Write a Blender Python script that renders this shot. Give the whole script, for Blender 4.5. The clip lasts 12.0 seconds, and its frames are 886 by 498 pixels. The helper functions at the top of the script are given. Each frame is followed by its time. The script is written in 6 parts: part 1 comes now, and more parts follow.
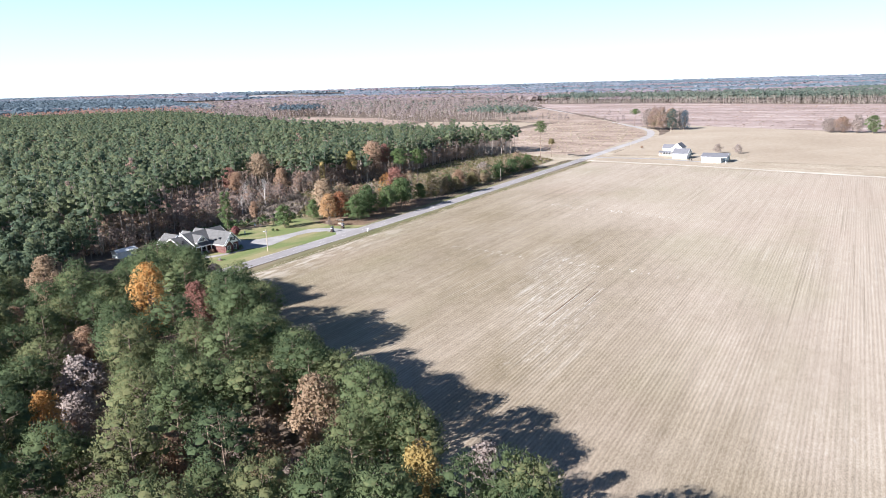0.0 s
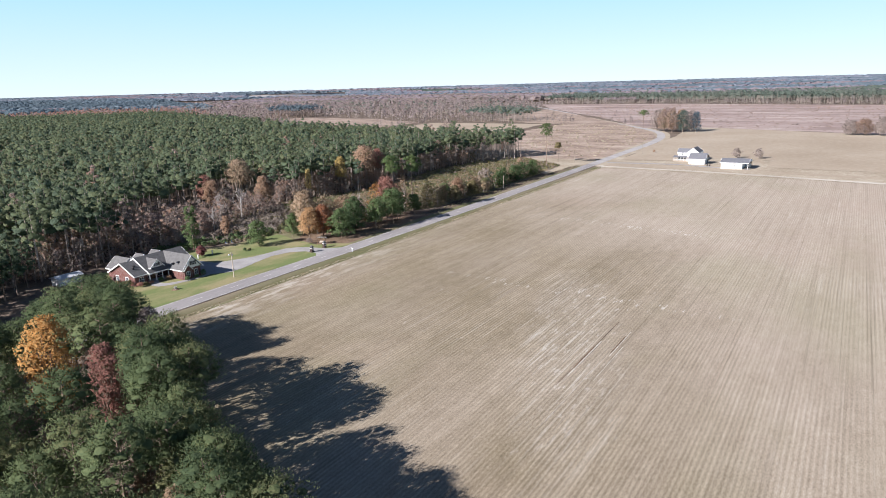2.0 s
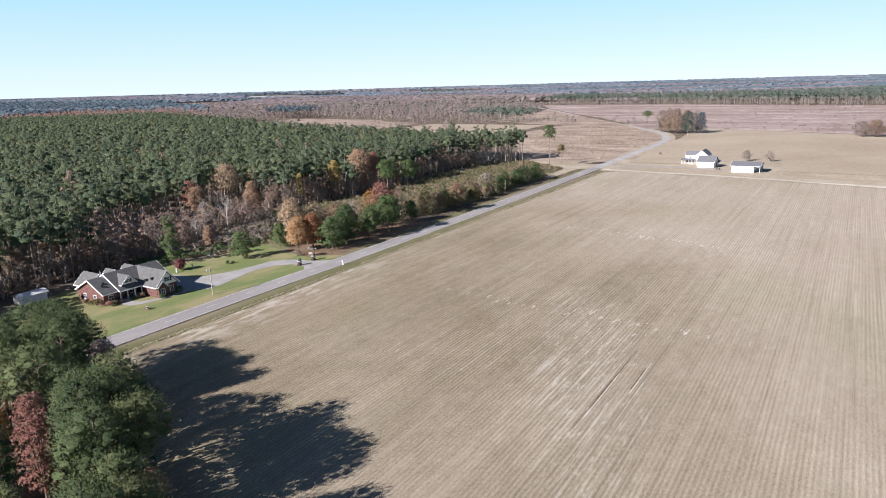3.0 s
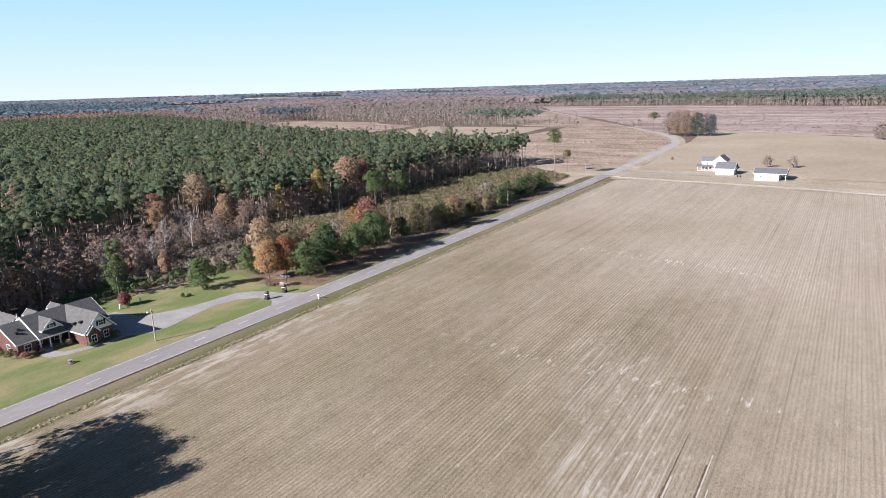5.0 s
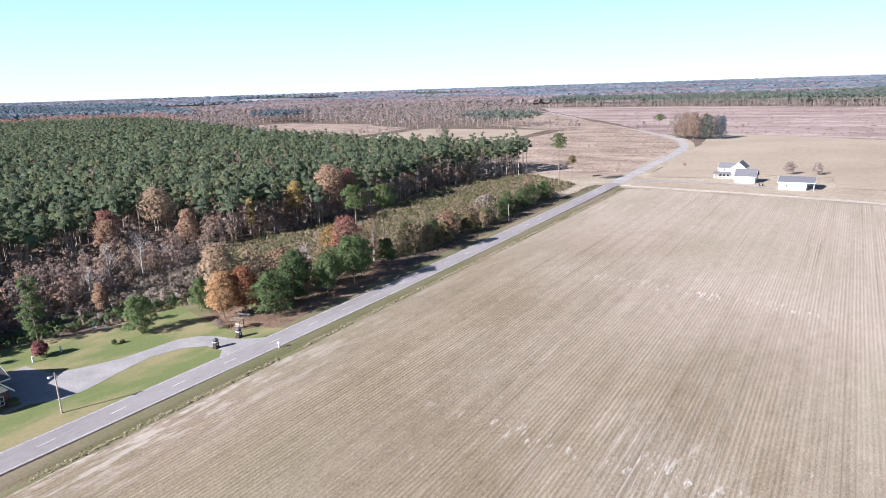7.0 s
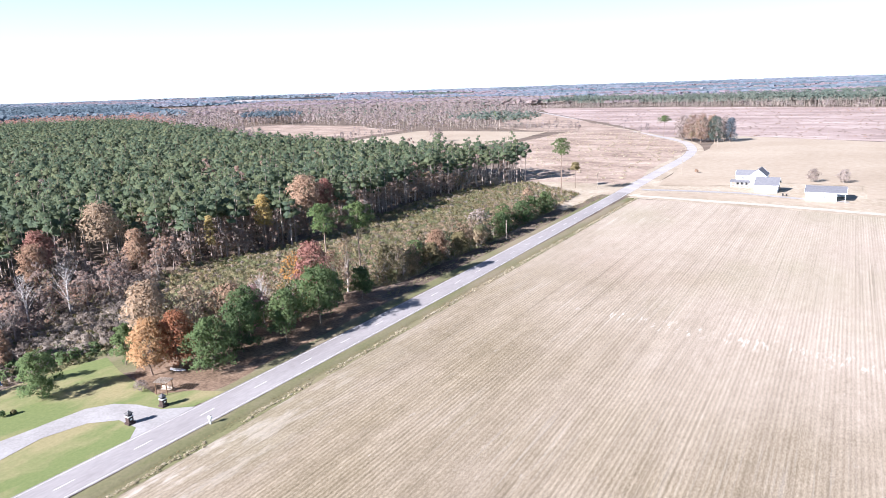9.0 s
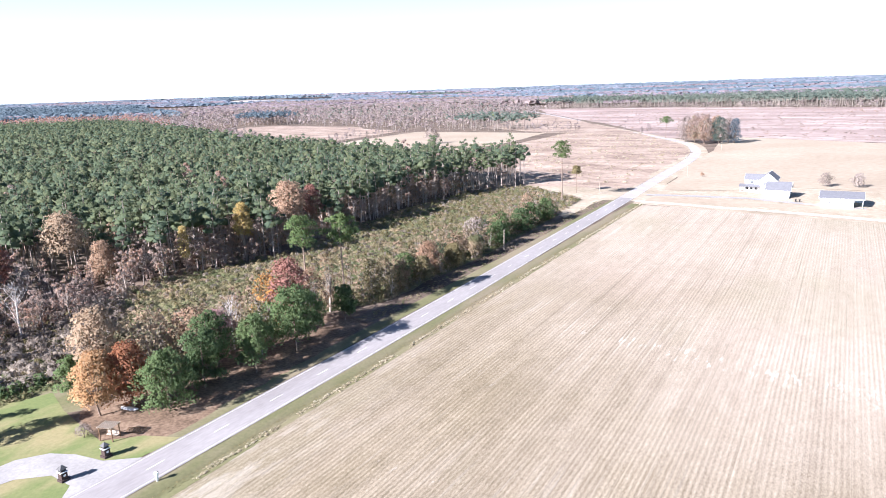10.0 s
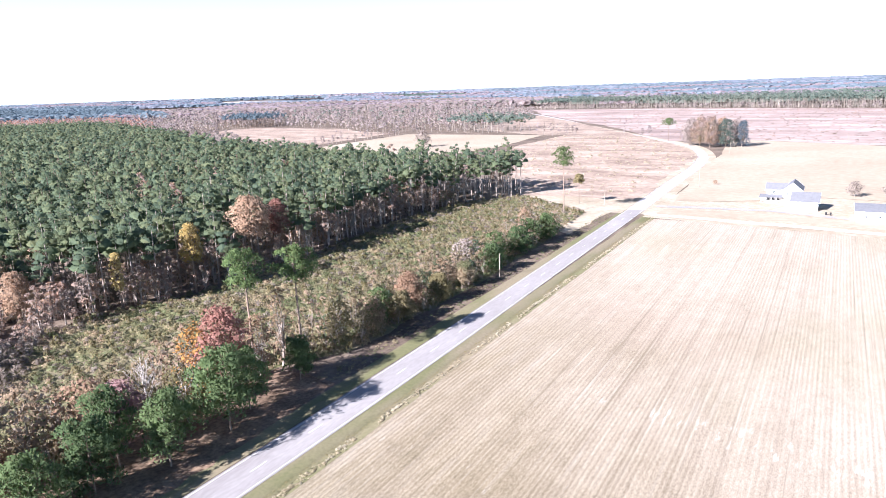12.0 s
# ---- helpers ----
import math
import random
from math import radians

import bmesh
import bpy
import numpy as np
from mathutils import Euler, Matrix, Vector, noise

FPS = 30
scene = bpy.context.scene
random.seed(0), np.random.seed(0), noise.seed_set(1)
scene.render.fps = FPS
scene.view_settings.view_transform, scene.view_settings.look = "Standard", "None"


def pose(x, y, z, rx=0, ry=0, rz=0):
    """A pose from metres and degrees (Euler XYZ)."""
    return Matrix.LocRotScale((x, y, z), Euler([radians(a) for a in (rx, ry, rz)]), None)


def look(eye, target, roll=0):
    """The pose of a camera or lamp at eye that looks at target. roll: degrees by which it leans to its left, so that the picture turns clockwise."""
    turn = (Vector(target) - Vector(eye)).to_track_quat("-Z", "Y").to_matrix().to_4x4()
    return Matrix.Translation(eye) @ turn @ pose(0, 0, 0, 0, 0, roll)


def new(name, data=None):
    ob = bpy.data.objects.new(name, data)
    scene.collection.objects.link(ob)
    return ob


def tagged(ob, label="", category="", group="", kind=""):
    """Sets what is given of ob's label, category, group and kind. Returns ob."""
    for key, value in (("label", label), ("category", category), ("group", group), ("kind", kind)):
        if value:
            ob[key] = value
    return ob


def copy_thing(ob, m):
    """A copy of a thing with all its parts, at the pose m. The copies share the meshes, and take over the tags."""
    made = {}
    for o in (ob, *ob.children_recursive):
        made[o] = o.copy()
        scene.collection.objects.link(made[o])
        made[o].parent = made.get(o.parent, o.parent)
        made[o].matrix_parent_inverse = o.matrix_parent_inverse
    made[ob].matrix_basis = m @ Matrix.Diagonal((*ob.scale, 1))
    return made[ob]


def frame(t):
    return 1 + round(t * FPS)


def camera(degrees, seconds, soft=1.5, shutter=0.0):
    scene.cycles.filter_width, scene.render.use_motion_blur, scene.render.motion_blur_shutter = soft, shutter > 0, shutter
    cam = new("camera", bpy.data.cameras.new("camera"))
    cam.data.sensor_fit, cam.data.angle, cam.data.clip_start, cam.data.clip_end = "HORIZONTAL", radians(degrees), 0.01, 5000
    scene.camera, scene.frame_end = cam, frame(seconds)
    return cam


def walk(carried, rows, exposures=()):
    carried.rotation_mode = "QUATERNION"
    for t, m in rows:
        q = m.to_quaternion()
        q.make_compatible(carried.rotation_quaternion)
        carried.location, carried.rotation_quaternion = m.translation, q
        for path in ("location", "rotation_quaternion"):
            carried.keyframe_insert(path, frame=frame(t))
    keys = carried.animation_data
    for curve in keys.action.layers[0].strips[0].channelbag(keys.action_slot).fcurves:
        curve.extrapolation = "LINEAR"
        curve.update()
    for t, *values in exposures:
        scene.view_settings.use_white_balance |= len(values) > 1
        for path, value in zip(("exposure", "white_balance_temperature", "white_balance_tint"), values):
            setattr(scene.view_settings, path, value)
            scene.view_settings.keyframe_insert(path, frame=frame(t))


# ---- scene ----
cam = camera(67.3, 12.0, 0.95)
PATH = [
    (0, 158.140, 0.035, 53.365, 31.702, -13.854, -1.644),
    (0.5, 154.614, 7.366, 53.309, 31.782, -13.866, -1.616),
    (1, 150.888, 14.656, 53.240, 31.834, -13.866, -1.604),
    (1.5, 147.009, 21.914, 53.163, 31.868, -13.860, -1.604),
    (2, 143.020, 29.150, 53.082, 31.879, -13.848, -1.616),
    (2.5, 138.959, 36.370, 52.999, 31.879, -13.825, -1.633),
    (3, 134.859, 43.582, 52.916, 31.868, -13.803, -1.656),
    (5, 118.598, 72.462, 52.619, 31.759, -13.699, -1.782),
    (5.5, 114.663, 79.711, 52.559, 31.725, -13.677, -1.816),
    (6, 110.804, 86.978, 52.504, 31.685, -13.654, -1.845),
    (6.5, 107.024, 94.264, 52.455, 31.644, -13.636, -1.874),
    (7, 103.324, 101.569, 52.410, 31.604, -13.619, -1.896),
    (9, 89.174, 130.976, 52.235, 31.398, -13.579, -1.960),
    (9.5, 85.727, 138.364, 52.181, 31.329, -13.573, -1.971),
    (10, 82.270, 145.759, 52.117, 31.249, -13.568, -1.977),
    (10.5, 78.777, 153.156, 52.037, 31.157, -13.556, -1.988),
    (11, 75.211, 160.551, 51.939, 31.049, -13.545, -1.994),
    (11.5, 71.537, 167.936, 51.817, 30.917, -13.533, -2.005),
    (12, 67.711, 175.305, 51.666, 30.756, -13.510, -2.023),
]
EXPOSURES = [(0.0, 1.47, 6000, 12), (0.5, 1.33, 6000, 13), (1.0, 1.19, 6030, 13), (1.5, 1.09, 6070, 13), (3.0, 0.98, 6180, 13), (5.0, 0.97, 6150, 14), (6.0, 1.07, 6050, 15), (7.0, 1.25, 5950, 16), (8.8, 1.68, 5850, 16), (12.0, 1.97, 5810, 17)]
walk(cam, [(t, pose(x, y, z, 90, 0, yaw) @ pose(0, 0, 0, pitch, 0, 0) @ pose(0, 0, 0, 0, 0, roll)) for t, x, y, z, yaw, pitch, roll in PATH],
     EXPOSURES)

# ---- world and sun ----
SUN_AZ, SUN_EL = 204.0, 28.5          # degrees: compass-style from +y towards +x, where the sun stands
world = bpy.data.worlds.new("world")
scene.world = world
world.use_nodes = True
sky = world.node_tree.nodes.new("ShaderNodeTexSky")
sky.sky_type, sky.sun_disc = 'NISHITA', False
sky.sun_elevation, sky.sun_rotation = radians(SUN_EL), radians(SUN_AZ)
sky.air_density, sky.dust_density, sky.ozone_density = 0.45, 0.1, 1.2
tint = world.node_tree.nodes.new("ShaderNodeMix")
tint.data_type, tint.blend_type = "RGBA", "MULTIPLY"
tint.inputs[0].default_value, tint.inputs[7].default_value = 1.0, (1.0, 1.04, 1.03, 1)
world.node_tree.links.new(sky.outputs[0], tint.inputs[6])
# pale haze that lies low round the whole horizon
way = world.node_tree.nodes.new("ShaderNodeTexCoord")
split = world.node_tree.nodes.new("ShaderNodeSeparateXYZ")
world.node_tree.links.new(way.outputs["Generated"], split.inputs[0])


def by_height(z0, z1, a, b):
    r = world.node_tree.nodes.new("ShaderNodeMapRange")
    for k, v in zip(("From Min", "From Max", "To Min", "To Max"), (z0, z1, a, b)):
        r.inputs[k].default_value = v
    world.node_tree.links.new(split.outputs["Z"], r.inputs["Value"])
    return r.outputs[0]


def blend(fac, a, b):
    m = world.node_tree.nodes.new("ShaderNodeMix")
    m.data_type = "RGBA"
    world.node_tree.links.new(fac, m.inputs[0])
    for socket, v in ((m.inputs[6], a), (m.inputs[7], b)):
        if isinstance(v, tuple):
            socket.default_value = v
        else:
            world.node_tree.links.new(v, socket)
    return m.outputs[2]


haze = blend(by_height(0.0, 0.15, 0.0, 1.0), (8.0, 9.1, 9.4, 1), (4.2, 7.6, 9.0, 1))
world.node_tree.links.new(blend(by_height(0.13, 0.22, 0.85, 0.0), tint.outputs[2], haze), world.node_tree.nodes["Background"].inputs[0])
world.node_tree.nodes["Background"].inputs[1].default_value = 0.058
sun_way = Vector((math.sin(radians(SUN_AZ)) * math.cos(radians(SUN_EL)), math.cos(radians(SUN_AZ)) * math.cos(radians(SUN_EL)), math.sin(radians(SUN_EL))))
sun = new("sun", bpy.data.lights.new("sun", "SUN"))
sun.data.energy, sun.data.angle, sun.data.color = 5.0, radians(0.5), (1.0, 0.94, 0.875)
sun.matrix_world = look((0, 0, 300) , Vector((0, 0, 300)) - sun_way)


# ---- materials ----
class Nodes:
    """Short hand for a node tree."""
    def __init__(self, name, rough=0.9):
        self.mat = bpy.data.materials.new(name)
        self.mat.use_nodes = True
        self.t = self.mat.node_tree
        self.bsdf = self.t.nodes["Principled BSDF"]
        self.bsdf.inputs["Roughness"].default_value = rough
        self.bsdf.inputs["Specular IOR Level"].default_value = 0.25
        self.co = self.t.nodes.new("ShaderNodeNewGeometry").outputs["Position"]

    def put(self, socket, v):
        if hasattr(v, "is_output"):
            self.t.links.new(v, socket)
        elif isinstance(v, tuple) and len(v) == 3 and socket.type == "RGBA":
            socket.default_value = (*v, 1)
        else:
            socket.default_value = v

    def noise(self, scale, detail=3.0, stretch=(1, 1, 1), turn=0.0, rough=0.6):
        m = self.t.nodes.new("ShaderNodeMapping")
        m.inputs["Scale"].default_value = stretch
        m.inputs["Rotation"].default_value = (0, 0, radians(turn))
        self.put(m.inputs[0], self.co)
        n = self.t.nodes.new("ShaderNodeTexNoise")
        self.put(n.inputs["Vector"], m.outputs[0])
        n.inputs["Scale"].default_value, n.inputs["Detail"].default_value, n.inputs["Roughness"].default_value = scale, detail, rough
        return n.outputs["Fac"]

    def cells(self, scale):
        n = self.t.nodes.new("ShaderNodeTexVoronoi")
        self.put(n.inputs["Vector"], self.co)
        n.inputs["Scale"].default_value = scale
        s = self.t.nodes.new("ShaderNodeSeparateColor")
        self.put(s.inputs[0], n.outputs["Color"])
        return s.outputs[0]

    def ramp(self, fac, *stops):
        r = self.t.nodes.new("ShaderNodeValToRGB")
        self.put(r.inputs[0], fac)
        e = r.color_ramp.elements
        while len(e) < len(stops):
            e.new(0.5)
        for el, (p, c) in zip(e, stops):
            el.position, el.color = p, (*c, 1) if isinstance(c, tuple) else (c, c, c, 1)
        return r.outputs[0]

    def mix(self, fac, a, b, mode="MIX"):
        m = self.t.nodes.new("ShaderNodeMix")
        m.data_type, m.blend_type = "RGBA", mode
        self.put(m.inputs[0], fac), self.put(m.inputs[6], a), self.put(m.inputs[7], b)
        return m.outputs[2]

    def maths(self, op, a, b=0.0):
        m = self.t.nodes.new("ShaderNodeMath")
        m.operation = op
        self.put(m.inputs[0], a), self.put(m.inputs[1], b)
        return m.outputs[0]

    def rand(self, kind="object"):
        if kind == "object":
            return self.t.nodes.new("ShaderNodeObjectInfo").outputs["Random"]
        return self.t.nodes.new("ShaderNodeNewGeometry").outputs["Random Per Island"]

    def bump(self, height, strength=0.5, distance=0.05):
        b = self.t.nodes.new("ShaderNodeBump")
        b.inputs["Strength"].default_value, b.inputs["Distance"].default_value = strength, distance
        self.put(b.inputs["Height"], height)
        self.put(self.bsdf.inputs["Normal"], b.outputs[0])

    def done(self, colour):
        self.put(self.bsdf.inputs["Base Color"], colour)
        return self.mat


def speckle(name, dark, mid, light, big=0.05, small=1.2, rough=0.95, bump=0.3, stretch=(1, 1, 1)):
    """Uneven natural ground or paint: two scales of variation."""
    n = Nodes(name, rough)
    a, b = n.noise(big, 4, stretch), n.noise(small, 4, stretch)
    c = n.ramp(n.maths("ADD", n.maths("MULTIPLY", a, 0.55), n.maths("MULTIPLY", b, 0.45)), (0.36, dark), (0.5, mid), (0.64, light))
    n.bump(b, bump, 0.15)
    return n.done(c)


def foliage(name, *tones, thin=0.38, per_tree=True, cell=0.16, grain=0.4):
    """Leaves or needles: the tree's own tone, each clump's tone, and some light that passes through."""
    n = Nodes(name, 0.85)
    tree = n.rand("object") if per_tree else n.cells(cell)
    leaf = n.rand("island")
    f = n.maths("ADD", n.maths("MULTIPLY", tree, 1 - grain), n.maths("MULTIPLY", leaf, grain))
    k = len(tones)
    c = n.ramp(f, *[(0.12 + 0.76 * i / max(1, k - 1), t) for i, t in enumerate(tones)])
    n.put(n.bsdf.inputs["Base Color"], c)
    tr = n.t.nodes.new("ShaderNodeBsdfTranslucent")
    n.put(tr.inputs[0], c)
    mixer = n.t.nodes.new("ShaderNodeMixShader")
    mixer.inputs[0].default_value = thin
    out = n.t.nodes["Material Output"]
    n.t.links.new(n.bsdf.outputs[0], mixer.inputs[1])
    n.t.links.new(tr.outputs[0], mixer.inputs[2])
    n.t.links.new(mixer.outputs[0], out.inputs[0])
    return n.mat


def plain(name, colour, rough=0.6, vary=0.12, scale=1.5, metal=0.0):
    n = Nodes(name, rough)
    n.bsdf.inputs["Metallic"].default_value = metal
    lo = tuple(c * (1 - vary) for c in colour)
    hi = tuple(min(1, c * (1 + vary)) for c in colour)
    f = n.maths("ADD", n.maths("MULTIPLY", n.noise(scale, 4), 0.6), n.maths("MULTIPLY", n.noise(scale * 7, 3), 0.4))
    return n.done(n.ramp(f, (0.35, lo), (0.65, hi)))


M_GROUND = speckle("forest_floor", (0.075, 0.055, 0.042), (0.14, 0.105, 0.08), (0.22, 0.17, 0.13), 0.06, 0.9)
M_STRAW = speckle("pine_straw", (0.10, 0.068, 0.045), (0.185, 0.125, 0.085), (0.28, 0.20, 0.14), 0.2, 1.6)
n = Nodes("lawn_grass", 0.95)
blade = n.noise(1.6, 4)
green = n.mix(blade, (0.105, 0.14, 0.048), (0.195, 0.225, 0.085))
dry = n.mix(blade, (0.21, 0.185, 0.09), (0.36, 0.30, 0.17))
n.bump(blade, 0.3, 0.1)
M_LAWN = n.done(n.mix(n.ramp(n.noise(0.075, 4, (1.3, 0.6, 1)), (0.43, 0.0), (0.60, 0.85)), green, dry))
n = Nodes("dry_verge", 0.95)
blade = n.noise(1.6, 4)
n.bump(blade, 0.3, 0.12)
M_VERGE = n.done(n.mix(n.ramp(n.noise(0.05, 4, (1.6, 0.4, 1)), (0.42, 0.0), (0.60, 1.0)), n.mix(blade, (0.095, 0.10, 0.045), (0.20, 0.19, 0.095)), n.mix(blade, (0.145, 0.12, 0.075), (0.29, 0.245, 0.165))))
M_CLEARING = speckle("brown_clearing", (0.16, 0.113, 0.086), (0.31, 0.235, 0.185), (0.46, 0.375, 0.305), 0.05, 0.45, stretch=(0.55, 1.1, 1))
M_YARD = speckle("dry_yard_grass", (0.27, 0.22, 0.155), (0.36, 0.30, 0.225), (0.46, 0.40, 0.315), 0.05, 0.5)
# far asphalt painted paler for the sunlight it throws back
M_ROAD_FAR = speckle("sun_pale_asphalt", (0.31, 0.288, 0.278), (0.37, 0.347, 0.335), (0.44, 0.417, 0.40), 0.1, 1.5, 0.9, 0.1)
M_CLEARCUT = speckle("reddish_clearcut", (0.185, 0.135, 0.118), (0.32, 0.245, 0.22), (0.49, 0.41, 0.37), 0.018, 0.14, stretch=(0.35, 1.2, 1))
M_PALE = speckle("pale_stubble", (0.305, 0.245, 0.18), (0.36, 0.295, 0.222), (0.415, 0.35, 0.272), 0.012, 0.3)
M_SAND = speckle("pale_sand", (0.37, 0.325, 0.265), (0.49, 0.44, 0.37), (0.62, 0.575, 0.50), 0.06, 0.5, stretch=(0.4, 1, 1))
M_ASPHALT = speckle("worn_asphalt", (0.24, 0.222, 0.22), (0.285, 0.266, 0.263), (0.335, 0.314, 0.31), 0.15, 2.5, 0.9, 0.1, (1, 0.25, 1))
M_CONCRETE = speckle("concrete_drive", (0.27, 0.257, 0.25), (0.325, 0.312, 0.304), (0.385, 0.372, 0.364), 0.2, 2.0, 0.85, 0.1)
M_PAINT = plain("road_paint", (0.68, 0.66, 0.62), 0.7, 0.25, 2)
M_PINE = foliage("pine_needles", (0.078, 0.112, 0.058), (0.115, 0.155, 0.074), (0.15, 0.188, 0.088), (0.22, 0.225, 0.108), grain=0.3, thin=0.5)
# paler and bluer than the near needles, some distance haze painted in
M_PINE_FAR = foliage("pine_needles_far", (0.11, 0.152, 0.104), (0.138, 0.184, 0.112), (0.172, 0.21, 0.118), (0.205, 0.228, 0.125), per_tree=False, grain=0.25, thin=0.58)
M_PINE_LONE = foliage("lone_pine_needles", (0.10, 0.155, 0.065), (0.14, 0.20, 0.078), (0.18, 0.235, 0.095), per_tree=False, grain=0.8, thin=0.5)
M_CEDAR = foliage("cedar_leaves", (0.098, 0.149, 0.071), (0.144, 0.205, 0.090), (0.190, 0.253, 0.109), thin=0.5)
M_BARK = plain("pine_bark", (0.24, 0.18, 0.14), 0.9, 0.3, 2.0)
M_BARK_PALE = plain("pale_bark", (0.36, 0.31, 0.27), 0.9, 0.25, 2.0)
M_BARK_WHITE = plain("bleached_wood", (0.52, 0.48, 0.45), 0.9, 0.2, 2.0)
M_ORANGE = foliage("orange_leaves", (0.42, 0.22, 0.08), (0.55, 0.30, 0.10), (0.62, 0.39, 0.16))
M_RUSSET = foliage("russet_leaves", (0.26, 0.115, 0.07), (0.36, 0.165, 0.085), (0.44, 0.25, 0.125))
M_AMBER = foliage("amber_leaves", (0.32, 0.17, 0.085), (0.42, 0.24, 0.115), (0.50, 0.33, 0.18))
M_MAROON = foliage("maroon_leaves", (0.17, 0.07, 0.07), (0.25, 0.105, 0.10), (0.32, 0.15, 0.13))
M_RUST = foliage("rust_leaves", (0.30, 0.195, 0.13), (0.40, 0.265, 0.18), (0.47, 0.335, 0.235))
M_RED = foliage("red_leaves", (0.28, 0.14, 0.115), (0.37, 0.195, 0.155), (0.43, 0.265, 0.205))
M_PINK = foliage("pink_leaves", (0.30, 0.16, 0.165), (0.40, 0.23, 0.23), (0.46, 0.31, 0.29))
M_TAN = foliage("tan_leaves", (0.275, 0.19, 0.12), (0.365, 0.262, 0.172), (0.44, 0.34, 0.24))
M_YELLOW = foliage("yellow_leaves", (0.40, 0.29, 0.11), (0.50, 0.38, 0.15), (0.58, 0.47, 0.22))
M_MAUVE = foliage("bare_twigs", (0.20, 0.16, 0.14), (0.28, 0.23, 0.205), (0.37, 0.31, 0.28), thin=0.1)
M_OLIVE = foliage("olive_leaves", (0.14, 0.13, 0.06), (0.21, 0.18, 0.09), (0.29, 0.24, 0.13))
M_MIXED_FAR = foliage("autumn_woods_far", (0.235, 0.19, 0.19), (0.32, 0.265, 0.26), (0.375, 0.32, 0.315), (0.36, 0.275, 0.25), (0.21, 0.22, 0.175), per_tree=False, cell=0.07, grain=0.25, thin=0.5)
# far crowns: blue-grey haze of distance is painted into these leaf colours
M_FARPINE = foliage("hazed_far_pines", (0.14, 0.185, 0.16), (0.175, 0.22, 0.18), (0.21, 0.24, 0.20), per_tree=False, cell=0.01, thin=0.55)
# needles coloured dark blue to imitate shade and haze on distant pines
M_FARDARK = foliage("hazed_dark_pines", (0.115, 0.16, 0.20), (0.135, 0.185, 0.22), (0.16, 0.205, 0.235), per_tree=False, cell=0.01, thin=0.5)
M_FARMIX = foliage("hazed_far_woods", (0.27, 0.315, 0.39), (0.32, 0.355, 0.425), (0.37, 0.38, 0.44), per_tree=False, cell=0.006, thin=0.55)
M_RED_FAR = foliage("red_woods_far", (0.26, 0.15, 0.125), (0.38, 0.22, 0.175), (0.44, 0.25, 0.18), per_tree=False, cell=0.05)
M_EDGE = foliage("autumn_edge", (0.24, 0.19, 0.17), (0.34, 0.28, 0.25), (0.44, 0.335, 0.285), (0.46, 0.29, 0.21), (0.21, 0.225, 0.135), per_tree=False, cell=0.13, thin=0.55)
M_SCRUB = foliage("scrub_leaves", (0.146, 0.185, 0.084), (0.230, 0.241, 0.129), (0.336, 0.286, 0.174), (0.448, 0.342, 0.241), per_tree=False, cell=0.22, grain=0.35, thin=0.5)
M_WEED = foliage("dead_weeds", (0.36, 0.30, 0.20), (0.50, 0.43, 0.31), (0.62, 0.56, 0.44), per_tree=False, cell=0.5)
M_WHITE = plain("white_siding", (0.80, 0.79, 0.77), 0.6, 0.04)
M_TRIM = plain("white_trim", (0.80, 0.80, 0.79), 0.5, 0.03)
M_SHINGLE = plain("dark_shingle", (0.118, 0.116, 0.116), 0.9, 0.25, 1.2)
M_GREYROOF = plain("grey_shingle", (0.155, 0.157, 0.172), 0.8, 0.15, 0.8)
M_METAL = plain("pale_metal_roof", (0.66, 0.67, 0.69), 0.4, 0.08, 1, 0.2)
M_GLASS = plain("dark_pane", (0.03, 0.035, 0.045), 0.12, 0.1)
M_BLACK = plain("black_paint", (0.03, 0.03, 0.032), 0.5, 0.2)
M_POLE = plain("weathered_pole", (0.34, 0.29, 0.24), 0.85, 0.2, 3)
M_WOOD = plain("weathered_timber", (0.42, 0.36, 0.30), 0.85, 0.2, 4)
M_BROWN = plain("stained_timber", (0.14, 0.085, 0.05), 0.8, 0.2, 4)
M_BLUE = plain("blue_plastic", (0.10, 0.18, 0.36), 0.5, 0.1)
n = Nodes("red_brick", 0.85)
bt = n.t.nodes.new("ShaderNodeTexBrick")
mp = n.t.nodes.new("ShaderNodeCombineXYZ")
sp = n.t.nodes.new("ShaderNodeSeparateXYZ")
n.put(sp.inputs[0], n.co)
n.put(mp.inputs[0], n.maths("ADD", sp.outputs[0], sp.outputs[1])), n.put(mp.inputs[1], sp.outputs[2])
n.put(bt.inputs["Vector"], mp.outputs[0])
bt.inputs["Scale"].default_value, bt.inputs["Brick Width"].default_value, bt.inputs["Row Height"].default_value, bt.inputs["Mortar Size"].default_value = 1.0, 0.21, 0.075, 0.008
for k_, c_ in (("Color1", (0.135, 0.045, 0.037)), ("Color2", (0.095, 0.032, 0.028)), ("Mortar", (0.20, 0.165, 0.155))):
    bt.inputs[k_].default_value = (*c_, 1)
M_BRICK = n.done(n.mix(n.ramp(n.noise(0.8, 4), (0.4, 0.0), (0.7, 0.35)), bt.outputs["Color"], (0.17, 0.078, 0.066)))

# pillar brick, darkened in its colour to imitate shade
M_BRICK_SHADED = plain("shaded_brick", (0.062, 0.043, 0.038), 0.85, 0.3, 3)

# main field: drilled rows along the road, stubble, green growth and bare pale patches
n = Nodes("drilled_field", 0.95)


